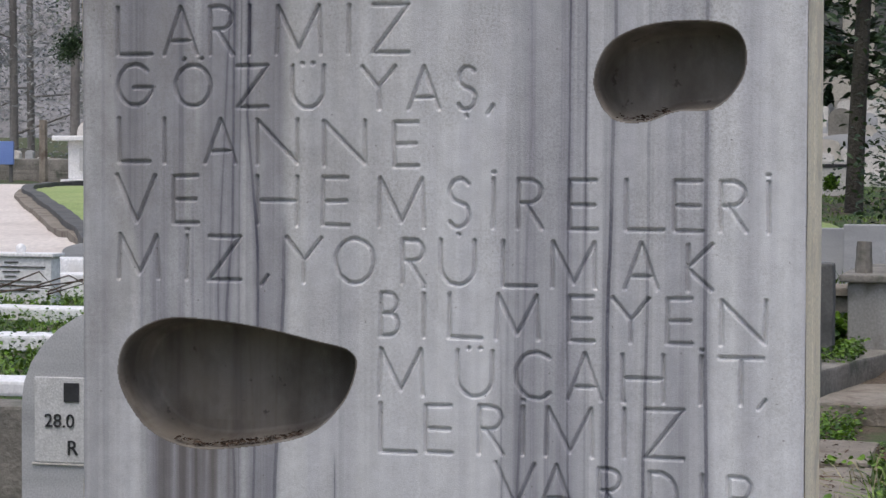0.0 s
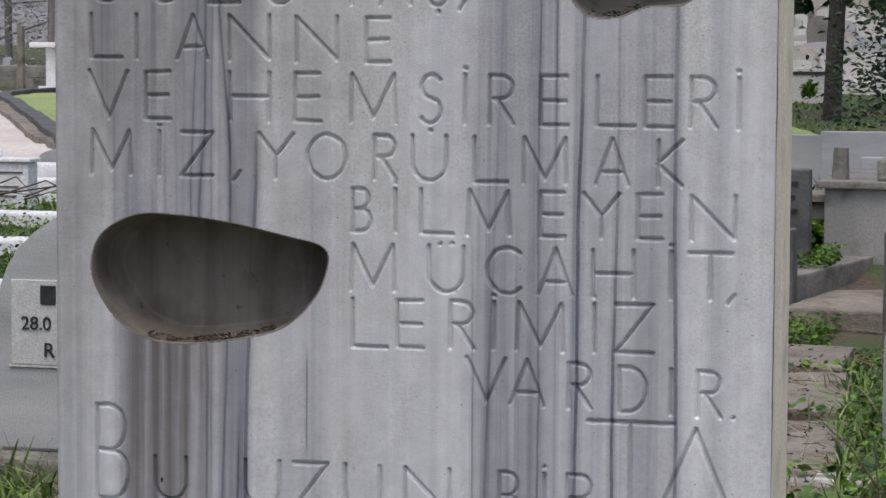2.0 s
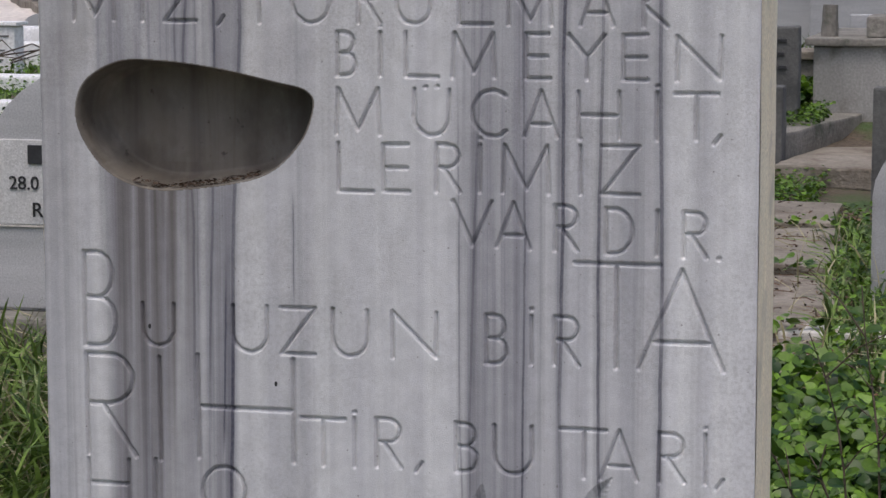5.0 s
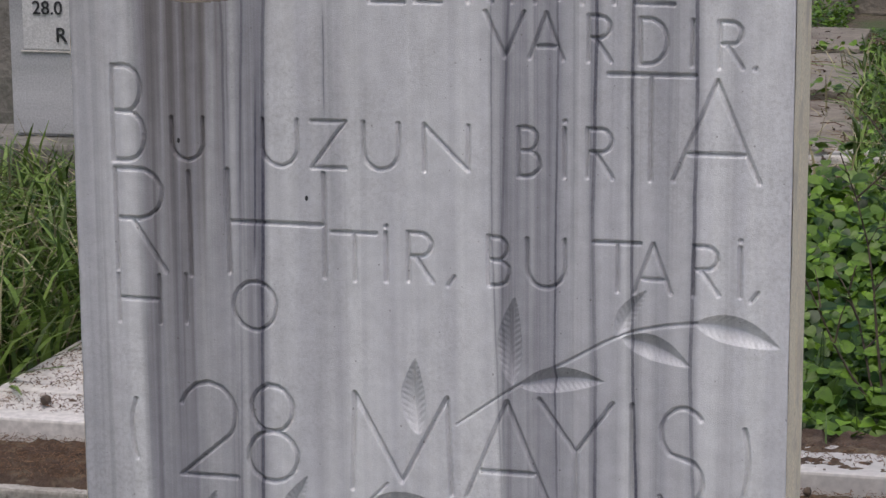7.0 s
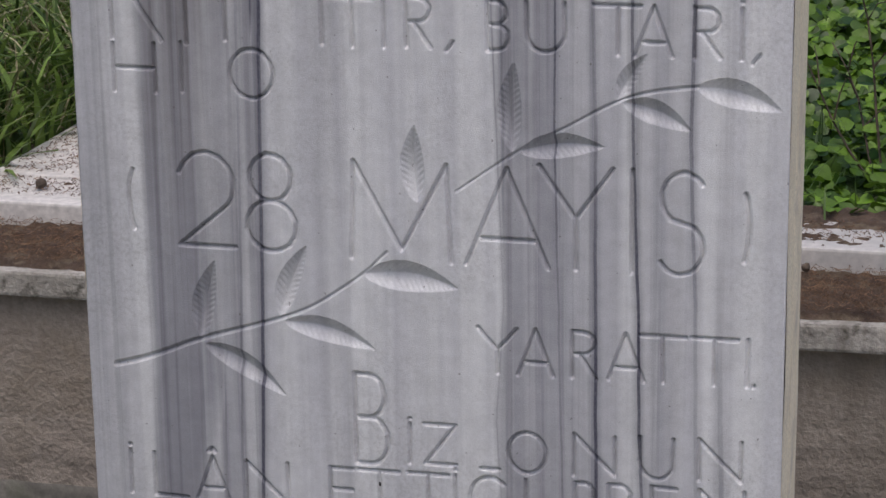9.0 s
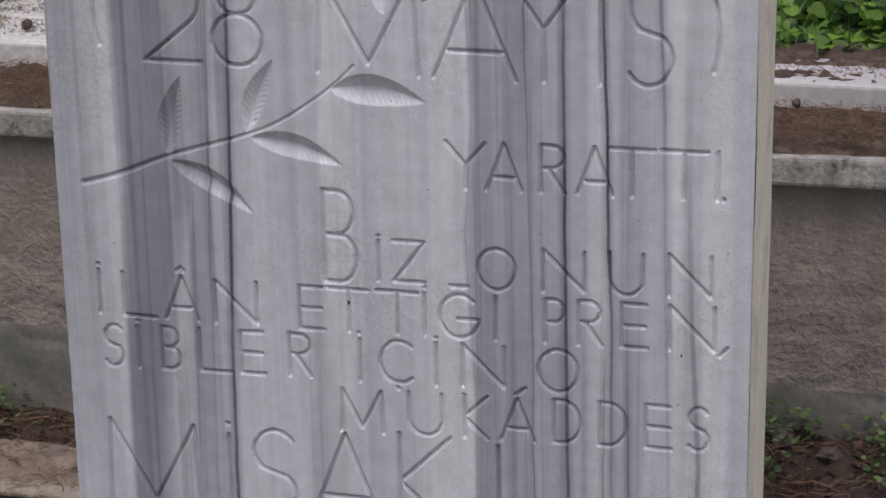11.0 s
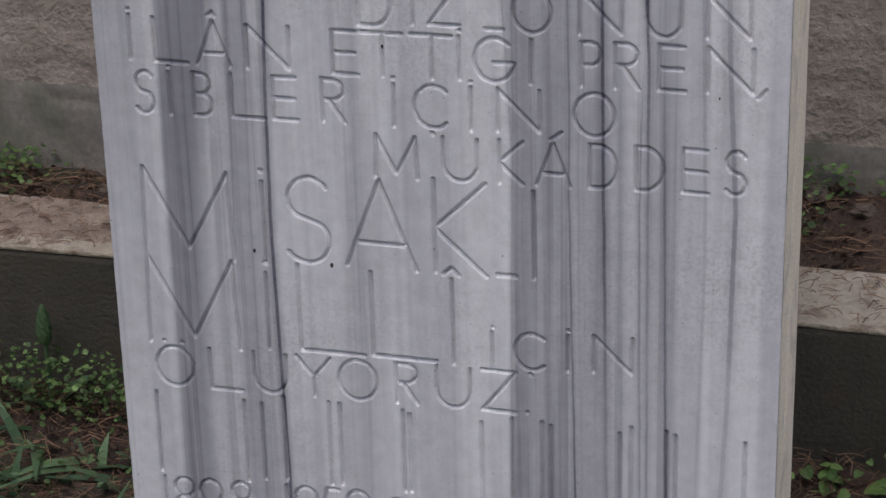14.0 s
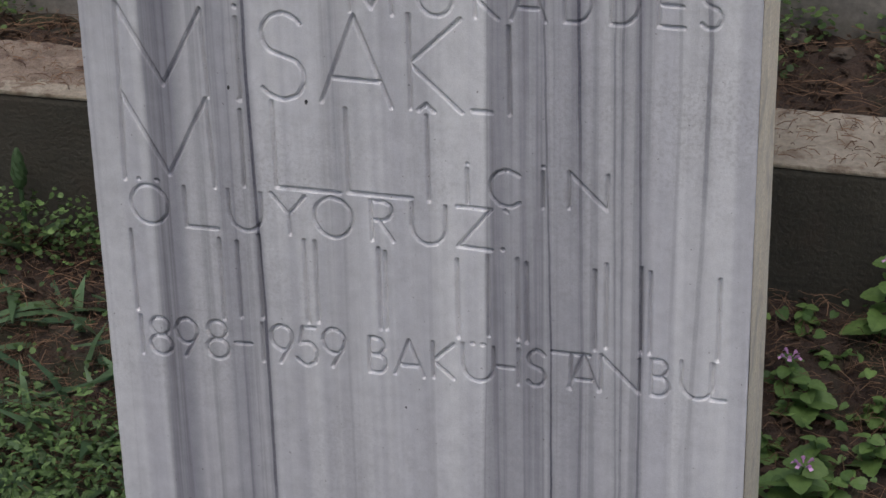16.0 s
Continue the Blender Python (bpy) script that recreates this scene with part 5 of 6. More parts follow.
def rail(x0, x1, y0, y1, z, mat, label, high=0.10, name="grave_border", turn=0.0):
    ob = thing(name, label, "grave border", "grave borders", (x0, y0, z - high), turn)
    part("border_stone", box(0, x1 - x0, 0, y1 - y0, 0, high, 0.008, 0.004, 6), mat, ob)


rail(-2.0, -1.47, 2.85, 2.97, 1.125, BRIGHT_MARBLE, "white marble border stone of an old grave", 0.035)
rail(-2.2, -1.52, 2.60, 2.72, 1.10, OLD_STONE, "stained grey stone post beside the headstone", 0.3)
rail(-3.4, -1.9, 4.2, 4.36, 1.105, BRIGHT_MARBLE, "white marble grave border in rough grass", 0.16, turn=3)
rail(-3.6, -2.3, 5.15, 5.25, 1.120, BRIGHT_MARBLE, "thin white marble grave edging in grass", 0.10, turn=1.5)
rail(-3.7, -2.5, 6.25, 6.40, 1.168, BRIGHT_MARBLE, "white marble ledge behind the inscribed tablet", 0.12)
rail(-3.7, -2.5, 6.45, 6.60, 1.215, BRIGHT_MARBLE, "upper white marble ledge behind the tablet", 0.10)


def tablet(x0, x1, y, z0, z1):
    ob = thing("tablet_headstone", "white marble tablet headstone with small black writing", "headstone", "", (0, y, 0))
    part("slab", box(x0, x1, 0, 0.08, z0, z1, 0.006), BRIGHT_MARBLE, ob)
    part("top_rail", box(x0 - 0.01, x1 + 0.012, -0.012, 0.09, z1 + 0.001, z1 + 0.014, 0.003), BRIGHT_MARBLE, ob)
    for k, (a, b) in enumerate(((0.52, 0.66), (0.24, 0.94), (0.5, 0.68), (0.52, 0.64), (0.3, 0.9), (0.4, 0.8), (0.2, 0.88))):
        w = x1 - x0
        part("bar", box(x0 + a * w, x0 + b * w, -0.004, 0.0, z1 - 0.0205 - 0.0165 * k, z1 - 0.0155 - 0.0165 * k, 0.0), DARK_STONE, ob, "line of illegible black writing")
    for x in (x0 + 0.02, (x0 + x1) / 2 + 0.05):
        bm = bmesh.new()
        bmesh.ops.create_uvsphere(bm, u_segments=14, v_segments=10, radius=0.018)
        bmesh.ops.translate(bm, verts=bm.verts, vec=(x, 0.04, z1 + 0.028))
        tube(bm, [(x, 0.04, z1 + 0.012), (x, 0.04, z1 + 0.02)], 0.012, 0.006, 10)
        part("finial", bm, BRIGHT_MARBLE, ob, "small round stone finial")


tablet(-3.36, -2.995, 5.9, 1.0, 1.243)
side = thing("small_headstone", "plain light grey headstone with rounded shoulders", "headstone", "", (-3.36, 6.8, 0))
part("slab", arched(0.3, 1.0, 1.262, 0.07, 0.04), GREY_MARBLE, side)

# path, kerb and lawn beyond
def ribbon(name, left, right, lift, mat, label, category, n=40):
    a, b = smooth_line(left, False, n), smooth_line(right, False, n)
    v, f = [], []
    for p, q in zip(a, b):
        for s in np.linspace(0, 1, 7):
            x, y = p[0] + (q[0] - p[0]) * s, p[1] + (q[1] - p[1]) * s
            v.append((x, y, rise(x, y) + lift + 0.02))
    for j in range(len(a) - 1):
        for i in range(6):
            k = j * 7 + i
            f.append((k, k + 1, k + 8, k + 7))
    return tagged(new(name, mesh_of(name, v, f, mat, True)), label, category, kind="structure")


edge = [(-3.2, 7.1), (-4.24, 9.02), (-5.13, 10.7), (-6.11, 12.62), (-7.3, 14.96), (-8.03, 16.44), (-8.9, 18.5), (-9.9, 21.5)]
bank = [(-3.5, 7.5), (-4.51, 9.62), (-5.46, 11.52), (-6.81, 14.2), (-7.64, 15.84), (-8.46, 17.5), (-9.0, 18.9), (-9.3, 20.0)]
ribbon("path", [(x - 6.5, y + 1.6) for x, y in edge], [(x - 0.05, y) for x, y in edge], 0.03, GRAVEL, "pale gravel cemetery path", "path")
ribbon("verge", [(x + 0.05, y) for x, y in edge], [(x - 0.05, y) for x, y in bank], 0.035, LAWN, "thin grass verge between path edge and kerb", "verge")
ribbon("lawn", [(x + 0.06, y) for x, y in bank], [(x + 3.2, y + 1.6) for x, y in bank], 0.06, LAWN, "bright mown lawn beside the path", "lawn")
for name, course, high, mat, label in (("path_edging", edge, 0.085, PAVING, "low brown stone edging along the gravel path"), ("path_kerb", bank + [(-9.2, 20.6), (-8.4, 20.75)], 0.12, DARK_STONE, "curved dark stone kerb round the lawn")):
    kerbs = thing(name, label, "kerb")
    line = smooth_line(course, False, 6)
    for (ax, ay), (bx, by) in zip(line, line[1:]):
        n = math.hypot(bx - ax, by - ay)
        ob = part("kerb_stone", box(0, n + 0.01, -0.05, 0.05, -0.1, high, 0.004), mat, kerbs)
        ob.matrix_basis = pose(ax, ay, rise(ax, ay), 0, -math.degrees(math.atan2(rise(bx, by) - rise(ax, ay), n)), math.degrees(math.atan2(by - ay, bx - ax)))

tomb = thing("white_tomb", "distant white marble tomb with carved crest", "tomb", "", (-9.72, 21, 0))
part("pedestal", box(0, 0.9, 0, 0.6, 1.15, 1.33, 0.01), BRIGHT_MARBLE, tomb)
part("stele", box(0.06, 0.8, 0.06, 0.5, 1.332, 1.72, 0.01), BRIGHT_MARBLE, tomb)
part("cornice", box(-0.08, 0.92, -0.03, 0.6, 1.722, 1.775, 0.012), BRIGHT_MARBLE, tomb)
bm = arched(0.5, 1.777, 1.96, 0.2, 0.14, 10)
bmesh.ops.translate(bm, verts=bm.verts, vec=(0.12, 0.15, 0))
part("crest", bm, WHITE_MARBLE, tomb)
part("inset", box(0.2, 0.66, 0.03, 0.058, 1.42, 1.65, 0.004), ROUGH_PANEL, tomb)
board = thing("blue_board", "blue notice board on two posts", "notice board")
part("panel", box(-12.4, -11.65, 24.0, 24.03, 1.46, 1.73, 0.004), BLUE, board)
for x in (-12.3, -11.72):
    part("post", box(x, x + 0.04, 24.032, 24.06, 1.0, 1.72, 0.003), DARK_STONE, board)
post = thing("far_post", "slim brown post beside the path", "post")
part("shaft", tube(bmesh.new(), [(-10.36, 22, 1.1), (-10.36, 22, 1.95)], 0.05, 0.045, 8), PAVING, post)
low = thing("far_wall", "low dark stone wall at the end of the path", "wall")
part("masonry", box(-16, -8.2, 25.0, 25.3, 1.0, 1.52, 0.03, 0.02, 8), OLD_STONE, low)


def small_grave(x, y, w, h, mat, label):
    ob = thing("distant_headstone", label, "headstone", "distant headstones", (x, y, rise(x, y) - 0.1))
    part("slab", arched(w, 0, h + 0.1, 0.09, h * 0.15, 8), mat, ob)
    part("plinth", box(-0.06, w + 0.06, -0.08, 0.16, 0, 0.17, 0.01), mat, ob)


far_rng = random.Random(12)
for k in range(34):
    y = far_rng.uniform(25.6, 36)
    x = -0.47 * (y + 1.87) + 0.52 + far_rng.uniform(-3.5, 4.0)
    small_grave(x, y, far_rng.uniform(0.08, 0.2), far_rng.uniform(0.12, 0.35), far_rng.choice([WHITE_MARBLE, GREY_MARBLE, OLD_STONE]), "distant pale headstone on the slope under trees")
for k in range(60):
    y = 13.6 + 18 * (k / 59) ** 1.3
    x = (-0.118 + 0.05 * far_rng.random()) * (y + 1.87) + 0.52
    w = far_rng.uniform(0.14, 0.42)
    small_grave(x - w / 2, y, w, far_rng.uniform(0.12, 0.34), far_rng.choice([WHITE_MARBLE, WHITE_MARBLE, GREY_MARBLE, LIGHT_WALL]), "distant white headstone among trees on the slope")

# ---- the way beside the stone ----
def slab_piece(x0, x1, y0, y1, z, label, turn=0.0, mat=PAVING):
    ob = thing("paving_slab", label, "paving", "paving slabs", (x0, y0, z - 0.07), turn)
    part("slab", box(0, x1 - x0, 0, y1 - y0, 0, 0.07, 0.008, 0.006, 6), mat, ob)


slab_piece(-0.75, 0.12, 2.28, 2.95, 0.758, "worn concrete paving slab with soil on it", 1)
slab_piece(-0.80, 0.06, 2.98, 3.75, 0.775, "worn concrete paving slab with soil on it", -1)
slab_piece(-0.85, 0.0, 3.78, 4.5, 0.792, "worn concrete paving slab edged by weeds", 1)
slab_piece(-0.85, -0.06, 4.53, 5.05, 0.80, "cracked concrete paving slab beside weeds", 2)
slab_piece(-0.34, 0.15, 5.55, 5.95, 0.855, "broken thick paving slab lifted at its edge", -8)
slab_piece(-0.30, 0.25, 5.98, 6.9, 0.845, "earth-strewn paving beside the kerb", 0)
slab_piece(-0.02, 0.7, 2.95, 3.05, 0.775, "narrow white stone edging in the weeds", 0, WHITE_MARBLE)
strip_kerb = thing("raised_kerb", "broad grey stone kerb beside the way", "kerb", "", (-0.335, 5.8, 0.75), -11)
part("kerb_stone", box(-0.30, 0.0, 0.0, 1.08, 0, 0.178, 0.008, 0.004, 6), OLD_STONE, strip_kerb)


def stele(x0, x1, y, z0, z1, mat, label, thick=0.08, rise_top=0.0, lean=0.0):
    ob = thing("stele", label, "headstone", "steles beside the way", (x0, y, 0))
    part("slab", arched(x1 - x0, z0, z1, thick, rise_top, 14) if rise_top else box(0, x1 - x0, 0, thick, z0, z1, 0.008, 0.003, 4), mat, ob)
    return ob


dark = stele(-0.72, -0.341, 6.3, 0.80, 1.245, DARK_STONE, "dark grey stele with worn writing")
for k, (a, b) in enumerate(((0.19, 0.34), (0.22, 0.33), (0.18, 0.34))):
    part("bar", box(a, b, -0.008, -0.002, 1.195 - 0.045 * k, 1.204 - 0.045 * k, 0.0), BLACK_PAINT, dark, "line of illegible writing")
stele(-0.66, -0.326, 5.72, 0.76, 1.082, DARK_STONE, "weathered brown-grey stele beside paving", 0.1)
stele(0.005, 0.35, 5.0, 0.75, 1.13, DARK_STONE, "dark stained stone stele at the way")
stele(0.13, 0.55, 3.4, 0.72, 1.16, GREY_MARBLE, "pale grey marble stele with rounded top", 0.07, 0.16)
sl = thing("leaning_slab", "white marble slab lying along the way", "slab", "", (-0.08, 5.9, 0.80))
part("slab", box(0.02, 0.3, 0, 0.9, 0.06, 0.14, 0.006), WHITE_MARBLE, sl)

box_tomb = thing("box_tomb", "grey marble box tomb with dark capping slab", "tomb")
part("body", box(-0.332, 1.3, 6.70, 7.6, 0.86, 1.163, 0.006, 0.0), TOMB_MARBLE, box_tomb)
part("cap", box(-0.36, 1.33, 6.67, 7.63, 1.1635, 1.19, 0.006, 0.003, 6), OLD_STONE, box_tomb, "weathered dark stone capping slab")
low2 = thing("low_wall", "low grey stone wall beside the box tomb", "wall")
part("masonry", box(-1.2, -0.345, 6.95, 7.2, 0.85, 1.10, 0.01, 0.004, 6), OLD_STONE, low2)
part("cap", box(-1.2, -0.345, 6.93, 7.22, 1.1005, 1.13, 0.005), PAVING, low2)
pillar = thing("broken_pillar", "short worn stone pillar on the tomb cap", "pillar", "", (-0.288, 6.82, 1.19))
bm = tube(bmesh.new(), [(0, 0, 0), (0, 0, 0.06), (0.002, 0, 0.112)], 0.031, 0.027, 12)
bmesh.ops.subdivide_edges(bm, edges=bm.edges[:], cuts=1)
for vert in bm.verts:
    vert.co += noise.noise_vector(vert.co * 40) * 0.003
part("shaft", bm, OLD_STONE, pillar)
blk = thing("stone_block", "rough pale stone block on the tomb cap", "block", "", (-0.155, 6.74, 1.19))
part("block", box(0, 0.35, 0, 0.2, 0, 0.076, 0.01, 0.005, 4), OLD_STONE, blk)
for x0, x1, y, z0, z1, turn, label in ((-1.4, -0.50, 8.25, 1.0, 1.305, 0, "grey marble grave slab standing on edge"), (-0.49, 0.4, 8.1, 1.0, 1.325, 3, "striped marble grave slab standing on edge"), (-0.30, 0.5, 7.75, 1.0, 1.235, -2, "short white marble slab behind the tomb")):
    ob = thing("marble_side_slab", label, "slab", "grave side slabs", (x0, y, 0), turn)
    part("slab", box(0, x1 - x0, 0, 0.06, z0, z1, 0.005), GREY_MARBLE, ob)
sign = thing("family_gravestone", "white gravestone with a line of black writing", "headstone", "", (0, 12.8, 0))
part("slab", box(-1.75, -0.93, 0, 0.1, 1.2, 1.573, 0.006), WHITE_MARBLE, sign)
part("bar", box(-1.6, -0.95, -0.005, 0, 1.532, 1.552, 0), BLACK_PAINT, sign, "line of black writing")
fst = thing("far_stele", "tall weathered brown stele on a plinth", "headstone", "", (-1.30, 15, 0))
part("slab", arched(0.17, 1.45, 1.93, 0.1, 0.07, 10), OLD_STONE, fst)
part("plinth", box(-0.2, 0.35, -0.05, 0.2, 1.4, 1.70, 0.02), OLD_STONE, fst)
house = thing("far_house", "pale far building glimpsed between the trees", "building", "", (0, 60, 0))
part("wall", box(-12, 2, 0, 6, 2, 11, 0.05), LIGHT_WALL, house)
for k in range(8):
    for j in range(3):
        part("window", box(-11.4 + 1.6 * k, -10.6 + 1.6 * k, -0.06, -0.01, 4.2 + 2.2 * j, 5.4 + 2.2 * j, 0), DARK_STONE, house)
part("roof", box(-12.4, 2.4, -0.4, 6.4, 11.02, 11.3, 0.05), DARK_STONE, house)

# greenery of the right-hand side
needles("way_litter", 700, [(-0.5, 0.2, 2.28, 5.0, None)], NEEDLE, "twigs and dry needles scattered over the paved way", (0.02, 0.09), 0.0008, 0.02)
leaf_cloud("way_leaves", 700, lambda rng: (lambda x, y: (x, y, 0.77 + 0.012 * (y - 2.3) + 0.012 * rng.random()))(rng.uniform(-0.5, 0.25), rng.uniform(2.1, 5.0)), (0.006, 0.02), LITTER, "brown dead leaves on the paved way", "litter", "long", 0.5, 40)
leaf_cloud("way_seedlings", 260, lambda rng: (lambda x, y: (x, y, 0.775 + 0.012 * (y - 2.3) + 0.02 * rng.random()))(rng.uniform(-0.4, 0.1) , rng.choice([2.28, 2.965, 3.765, 4.515]) + rng.normal(0, 0.02)), (0.012, 0.03), CLOVER, "seedlings growing in the paving joints", "weed", "round", 0.5, 39)

def near_rise(x0, x1, y0, y1, h, base=0.02):
    return lambda rng: (lambda x, y: (x, y, rise(x, y) + base + h * rng.random() ** 1.4))(rng.uniform(x0, x1), rng.uniform(y0, y1))


leaf_cloud("way_weeds", 2400, lambda rng: (lambda y: (lambda x: (x, y, rise(x, y) + 0.02 + 0.07 * rng.random() ** 1.5))(0.09 - 0.09 * (y - 3) + 0.45 * rng.random()))(rng.uniform(2.5, 4.7)), (0.008, 0.024), CLOVER, "broad-leaved weeds along the paved way", "weed", "nettle", 0.7, 41)
blades("way_grass", 2200, lambda a, b: (0.09 - 0.18 * (b - 0.2) + 0.45 * a, 2.4 + 2.0 * b), (0.04, 0.12), GRASS, "grass among weeds along the way", 0.004, 0.8, None, 42)
blades("way_dry_grass", 320, lambda a, b: (0.0 - 0.18 * (b - 0.2) + 0.5 * a, 2.3 + 2.2 * b), (0.05, 0.16), DRY_GRASS, "dry grass blades among weeds along the way", 0.0025, 1.0, None, 52)
leaf_cloud("step_weeds", 3200, near_rise(-0.75, -0.16, 5.08, 5.62, 0.06, 0.0), (0.007, 0.017), CLOVER, "green weeds growing over the paving joint", "weed", "round", 0.6, 43)
leaf_cloud("kerb_greens", 3000, lambda rng: (lambda x, y: (x, y, 0.925 + 0.05 * rng.random()))(rng.uniform(-0.9, -0.26), rng.uniform(6.1, 6.68)), (0.007, 0.018), CLOVER, "low greens growing on the raised kerb", "weed", "round", 0.6, 44)
leaf_cloud("ivy_patch", 500, lambda rng: (rng.uniform(-0.46, -0.34), rng.uniform(6.7, 6.93), rng.uniform(0.9, 1.04)), (0.02, 0.035), CLOVER, "dark ivy leaves beside the box tomb", "ivy", "round", 0.8, 45)
blades("tomb_grass", 1500, lambda a, b: (-1.3 + 2.2 * a, 7.25 + 0.75 * b), (0.05, 0.16), GRASS, "grass behind the box tomb", 0.005, 0.6, None, 46)
blades("slope_grass", 5200, lambda a, b: ((-0.115 + 0.06 * a) * (8.3 + 10 * b + 1.87) + 0.52, 8.3 + 10 * b), (0.015, 0.035), GRASS, "bright grass between the far graves", 0.006, 0.7, None, 47)
blades("left_grass", 9000, lambda a, b: (-1.55 - 0.5 * b * 3 - 1.3 * a, 2.9 + 4.6 * b), (0.015, 0.05), GRASS, "grass between the old grave borders", 0.006, 0.7, None, 48)
blades("headstone_grass", 900, lambda a, b: (-1.9 + 1.0 * a, 2.0 + 0.26 * b), (0.03, 0.10), GRASS, "grass at the headstone plinth", 0.0035, 0.8, None, 49)
leaf_cloud("left_weeds", 4200, lambda rng: (lambda y: (lambda x: (x, y, rise(x, y) + 0.01 + 0.04 * rng.random()))(-0.475 * (y + 1.87) + 0.52 + rng.uniform(-0.25, 0.5)))(rng.uniform(3.1, 7.5)), (0.006, 0.015), CLOVER, "low green weeds between old graves", "weed", "round", 0.6, 50)
leaf_cloud("far_shrub", 900, lambda rng: (-0.905 + 0.016 * rng.normal(), 11.5 + 0.016 * rng.normal(), 1.455 + 0.018 * rng.normal()), (0.01, 0.016), CLOVER, "small clipped round shrub among the graves", "shrub", "round", 1.2, 51)
bs = thing("fallen_branches", "bare fallen branches lying over the graves", "branch", "", (-2.9, 5.6, 1.13))
for k in range(9):
    a, b = far_rng.uniform(-0.5, 0.3), far_rng.uniform(-0.2, 0.5)
    part("branch", tube(bmesh.new(), [(a, far_rng.uniform(-0.2, 0.2), 0.01), ((a + b) / 2, 0.05, 0.03 + 0.05 * far_rng.random()), (b, far_rng.uniform(-0.2, 0.2), 0.01)], 0.0035, 0.0015, 5), TWIG, bs)

# ---- trees ----
def tree(name, x, y, tall, trunk_r, crown, leaf_size, count, mat, label, lean=0.0, first=0.3, seed=1, kind="long", spread=1.0, bark=None):
    """A tapered trunk with limbs and a crown of many small leaves round the limbs' ends."""
    rng = np.random.default_rng(seed)
    z = rise(x, y)
    ob = thing(name, label, "tree", "", (x, y, z))
    pts = [Vector((lean * tall * s + 0.03 * math.sin(4 * s + seed), 0.02 * math.cos(3 * s), tall * s - 0.1)) for s in np.linspace(0, 1, 9)]
    part("trunk", tube(bmesh.new(), pts, trunk_r, trunk_r * 0.25, 12), bark or BARK, ob)
    verts, faces = [], []
    n = 16
    for k in range(n):
        h = first + (1 - first) * (k + rng.random()) / n
        p = pts[0].lerp(pts[-1], h)
        a = k * 2.4 + rng.normal(0, 0.3)
        r = crown * spread * (1.15 - h) * rng.uniform(0.7, 1.2)
        tip = p + Vector((math.cos(a) * r, math.sin(a) * r, r * rng.uniform(-0.1, 0.45)))
        part("limb", tube(bmesh.new(), [p, p.lerp(tip, 0.5) + Vector((0, 0, 0.05 * r)), tip], trunk_r * 0.3, trunk_r * 0.06, 5), bark or BARK, ob)
        for _ in range(count // n):
            s = rng.uniform(0.25, 1.08)
            c = p.lerp(tip, s) + Vector(rng.normal(0, 0.22 * r + 0.03, 3))
            b = rng.uniform(0, 6.28)
            add_leaf(verts, faces, c, (math.cos(b), math.sin(b), rng.uniform(-0.6, 0.6)), (rng.normal(0, 0.7), rng.normal(0, 0.7), 1), rng.uniform(*leaf_size), kind)
    leaves = new("crown", mesh_of("crown", verts, faces, mat))
    leaves.parent = ob
    return ob


tree("evergreen_tree", -0.765, 11.6, 4.2, 0.053, 0.9, (0.02, 0.045), 6500, FAR_LEAF, "slim dark evergreen tree among the graves", 0.03, 0.17, 61, "long", 0.75)
tree("laurel_tree", -0.07, 9.6, 2.4, 0.03, 0.6, (0.025, 0.05), 11000, FAR_LEAF, "dark glossy-leaved bush tree leaning over graves", -0.04, 0.08, 62, "long", 0.8)
tree("dark_pine", -10.9, 24.0, 9.0, 0.06, 0.7, (0.03, 0.07), 2600, FAR_LEAF, "dark pine standing beside the path", 0.0, 0.17, 63, "long", 1.0, HAZED_BARK)
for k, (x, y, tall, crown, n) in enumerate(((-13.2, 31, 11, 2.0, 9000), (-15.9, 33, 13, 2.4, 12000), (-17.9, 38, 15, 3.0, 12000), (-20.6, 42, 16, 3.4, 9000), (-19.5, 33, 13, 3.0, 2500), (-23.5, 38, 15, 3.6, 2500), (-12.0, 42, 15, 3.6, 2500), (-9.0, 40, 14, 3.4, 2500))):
    tree("cypress", x, y, tall, 0.07, crown, (0.05, 0.11), n, HAZED_LEAF, "tall far cypress with haze painted into its colours", 0.0, 0.03, 70 + k, "long", 0.62, HAZED_BARK)
for k, (x, y, tall, crown) in enumerate(((-4.6, 28, 9, 2.2), (-2.2, 33, 11, 2.6), (-0.6, 26, 8, 2.0), (-6.5, 36, 12, 2.8), (1.8, 30, 10, 2.4), (-3.1, 27, 6.5, 1.7), (-3.9, 31, 8, 2.0))):
    tree("far_tree", x, y, tall, 0.16, crown, (0.15, 0.3), 2600, FAR_LEAF, "dark leafy tree on the far slope", 0.0, 0.13, 90 + k, "long", 0.8)

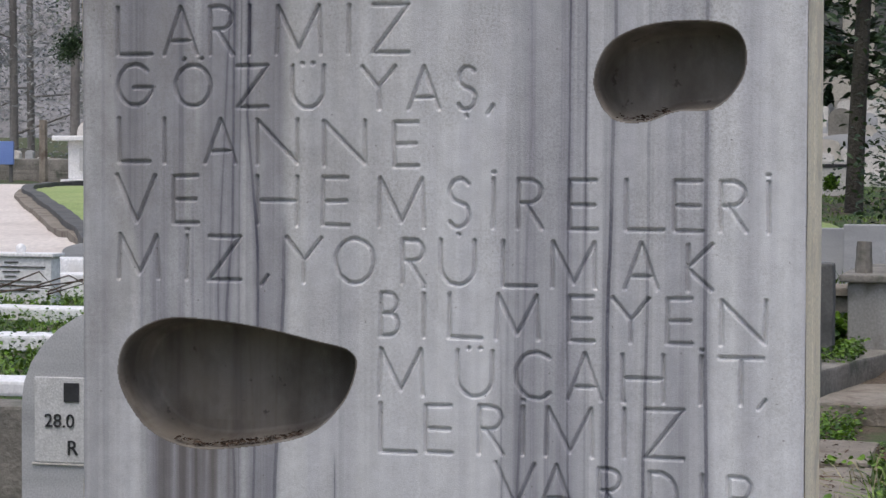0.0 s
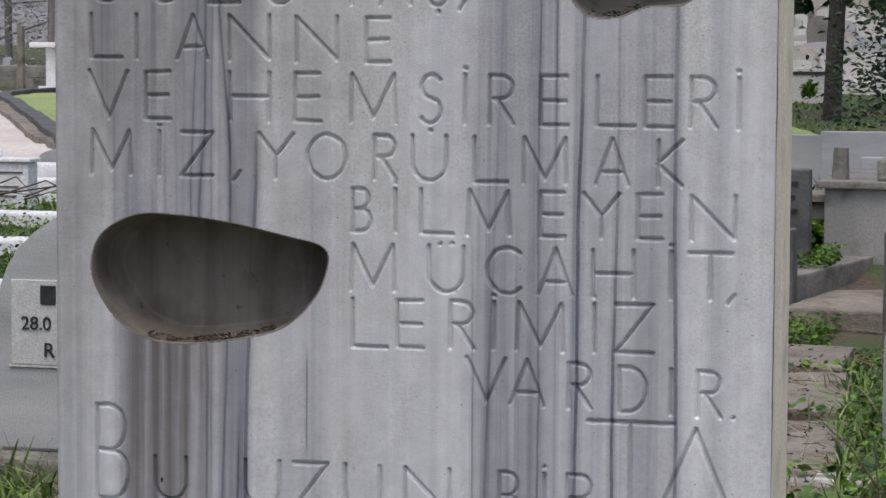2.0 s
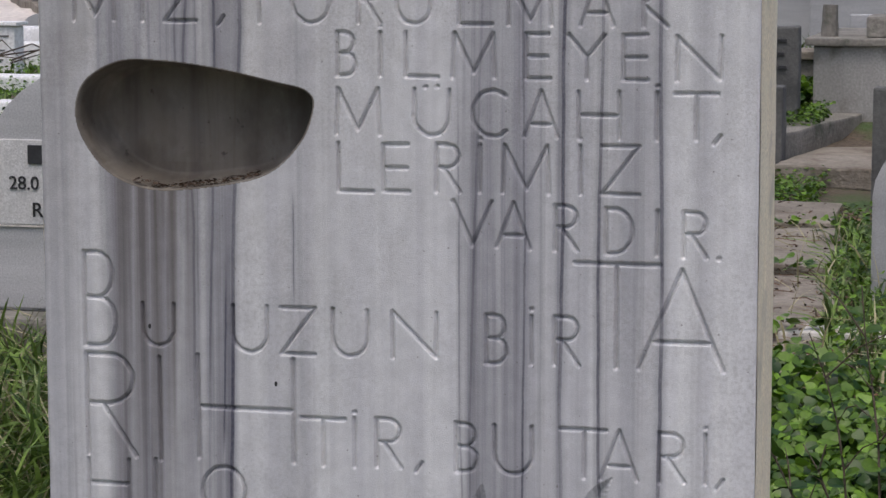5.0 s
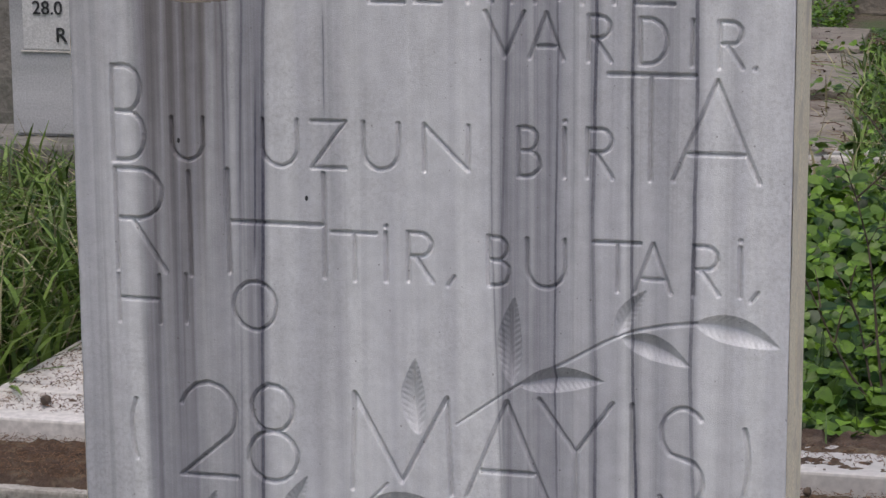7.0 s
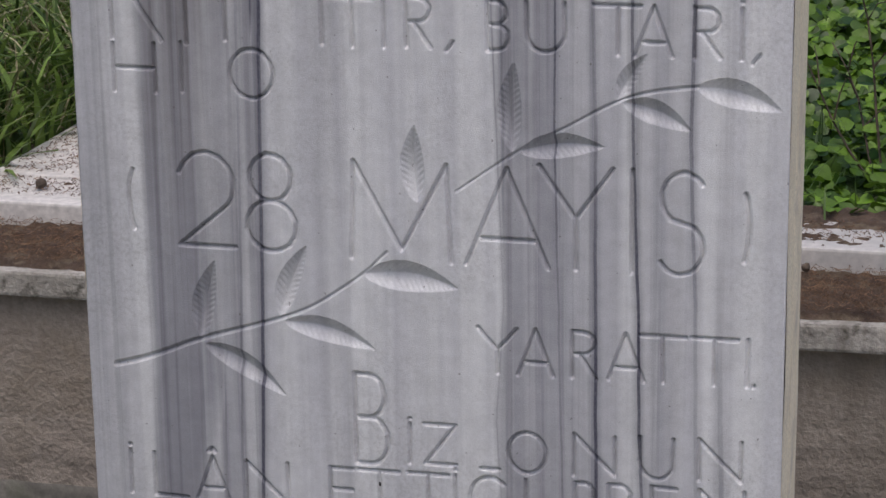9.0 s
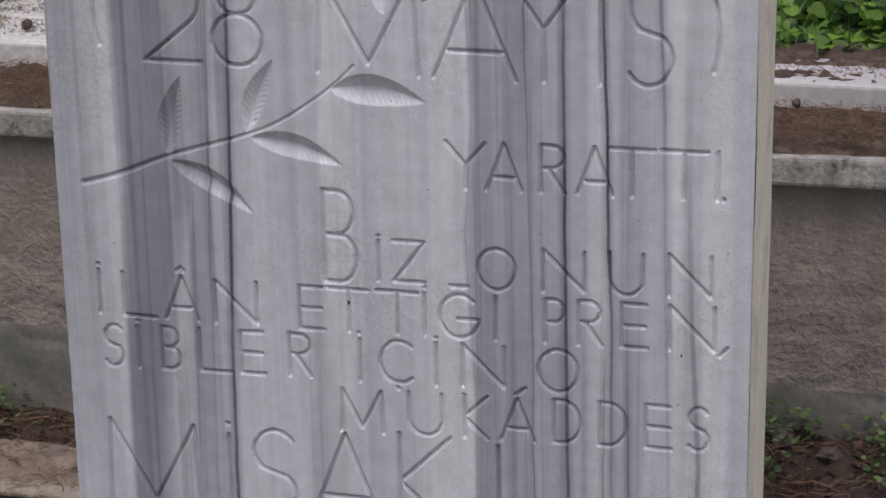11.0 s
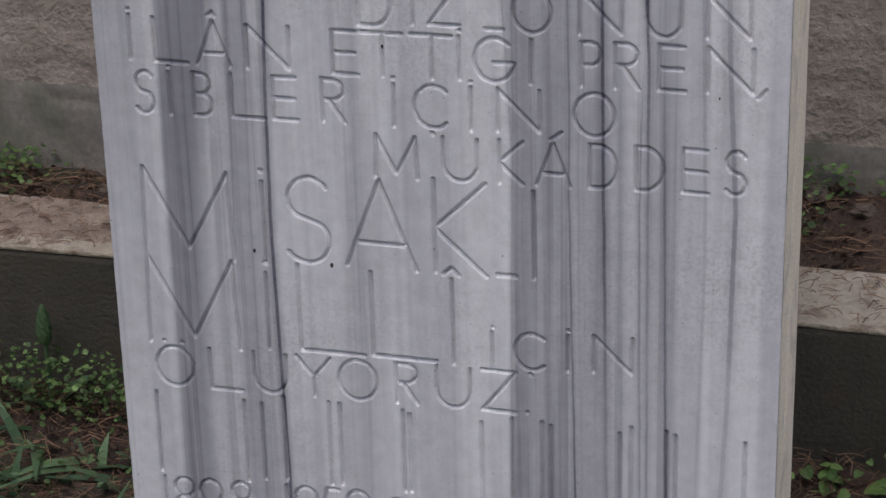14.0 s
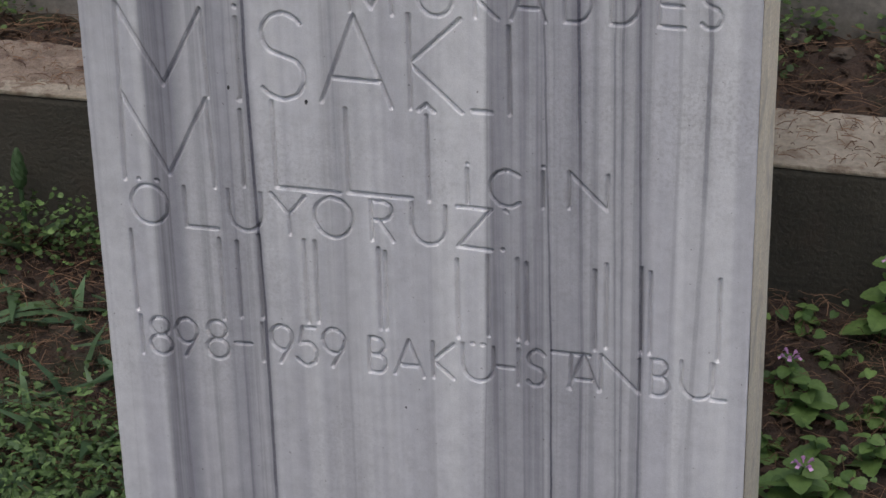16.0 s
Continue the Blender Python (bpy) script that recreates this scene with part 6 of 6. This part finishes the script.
def drooping_tree(x, y, tip):
    """A bare-trunked tree, one low branch of which ends in a dark tuft of leaves."""
    rng = np.random.default_rng(101)
    ob = thing("drooping_tree", "slim tree with a dark drooping leafy branch", "tree", "", (x, y, rise(x, y)))
    tip = Vector(tip) - Vector((x, y, rise(x, y)))
    part("trunk", tube(bmesh.new(), [(0, 0, -0.1), (0.01, 0, 1.2), (0, 0.02, 2.6), (0.02, 0, 4.2)], 0.06, 0.03, 12), BARK, ob)
    part("limb", tube(bmesh.new(), [(0, 0.01, tip.z + 0.15), (tip.x * 0.5, 0, tip.z + 0.13), (tip.x, 0, tip.z)], 0.016, 0.005, 6), BARK, ob)
    verts, faces = [], []
    for _ in range(1300):
        p = tip + Vector((rng.normal(0.01, 0.045), rng.normal(0, 0.05), rng.normal(0, 0.050)))
        p.z += 0.5 * (p.x - tip.x)
        a = rng.uniform(0, 6.28)
        add_leaf(verts, faces, p, (math.cos(a), math.sin(a), rng.uniform(-0.9, 0.2)), (rng.normal(0, 0.6), rng.normal(0, 0.6), 1), rng.uniform(0.014, 0.03), "long")
    leaves = new("crown", mesh_of("crown", verts, faces, FAR_LEAF))
    leaves.parent = ob


drooping_tree(-4.86, 12.0, (-5.630, 12.0, 2.261))

# the wooded hillside far beyond the grove, its haze painted as pale grey
HILL = surface("far_hill_in_haze", (0.20, 0.193, 0.196), (0.27, 0.262, 0.262), 0.35, 1.0, 0.3, 0.3, 1.6)
v, f = [], []
for j in range(19):
    for i in range(121):
        a = radians(-48 + 74 * i / 120)
        far = 95 + 6 * noise.noise(Vector((i * 0.2, j * 0.4, 0))) + j * 2.2
        v.append((math.sin(a) * far, math.cos(a) * far, 1.0 + j * 1.1 + (1.6 * noise.noise(Vector((i * 0.25, j, 7))) if j else 0)))
for j in range(18):
    for i in range(120):
        k = j * 121 + i
        f.append((k, k + 1, k + 122, k + 121))
tagged(new("backdrop", mesh_of("backdrop", v, f, HILL, True)), "backdrop of far wooded hillside with haze painted in pale grey", "hillside", kind="structure")
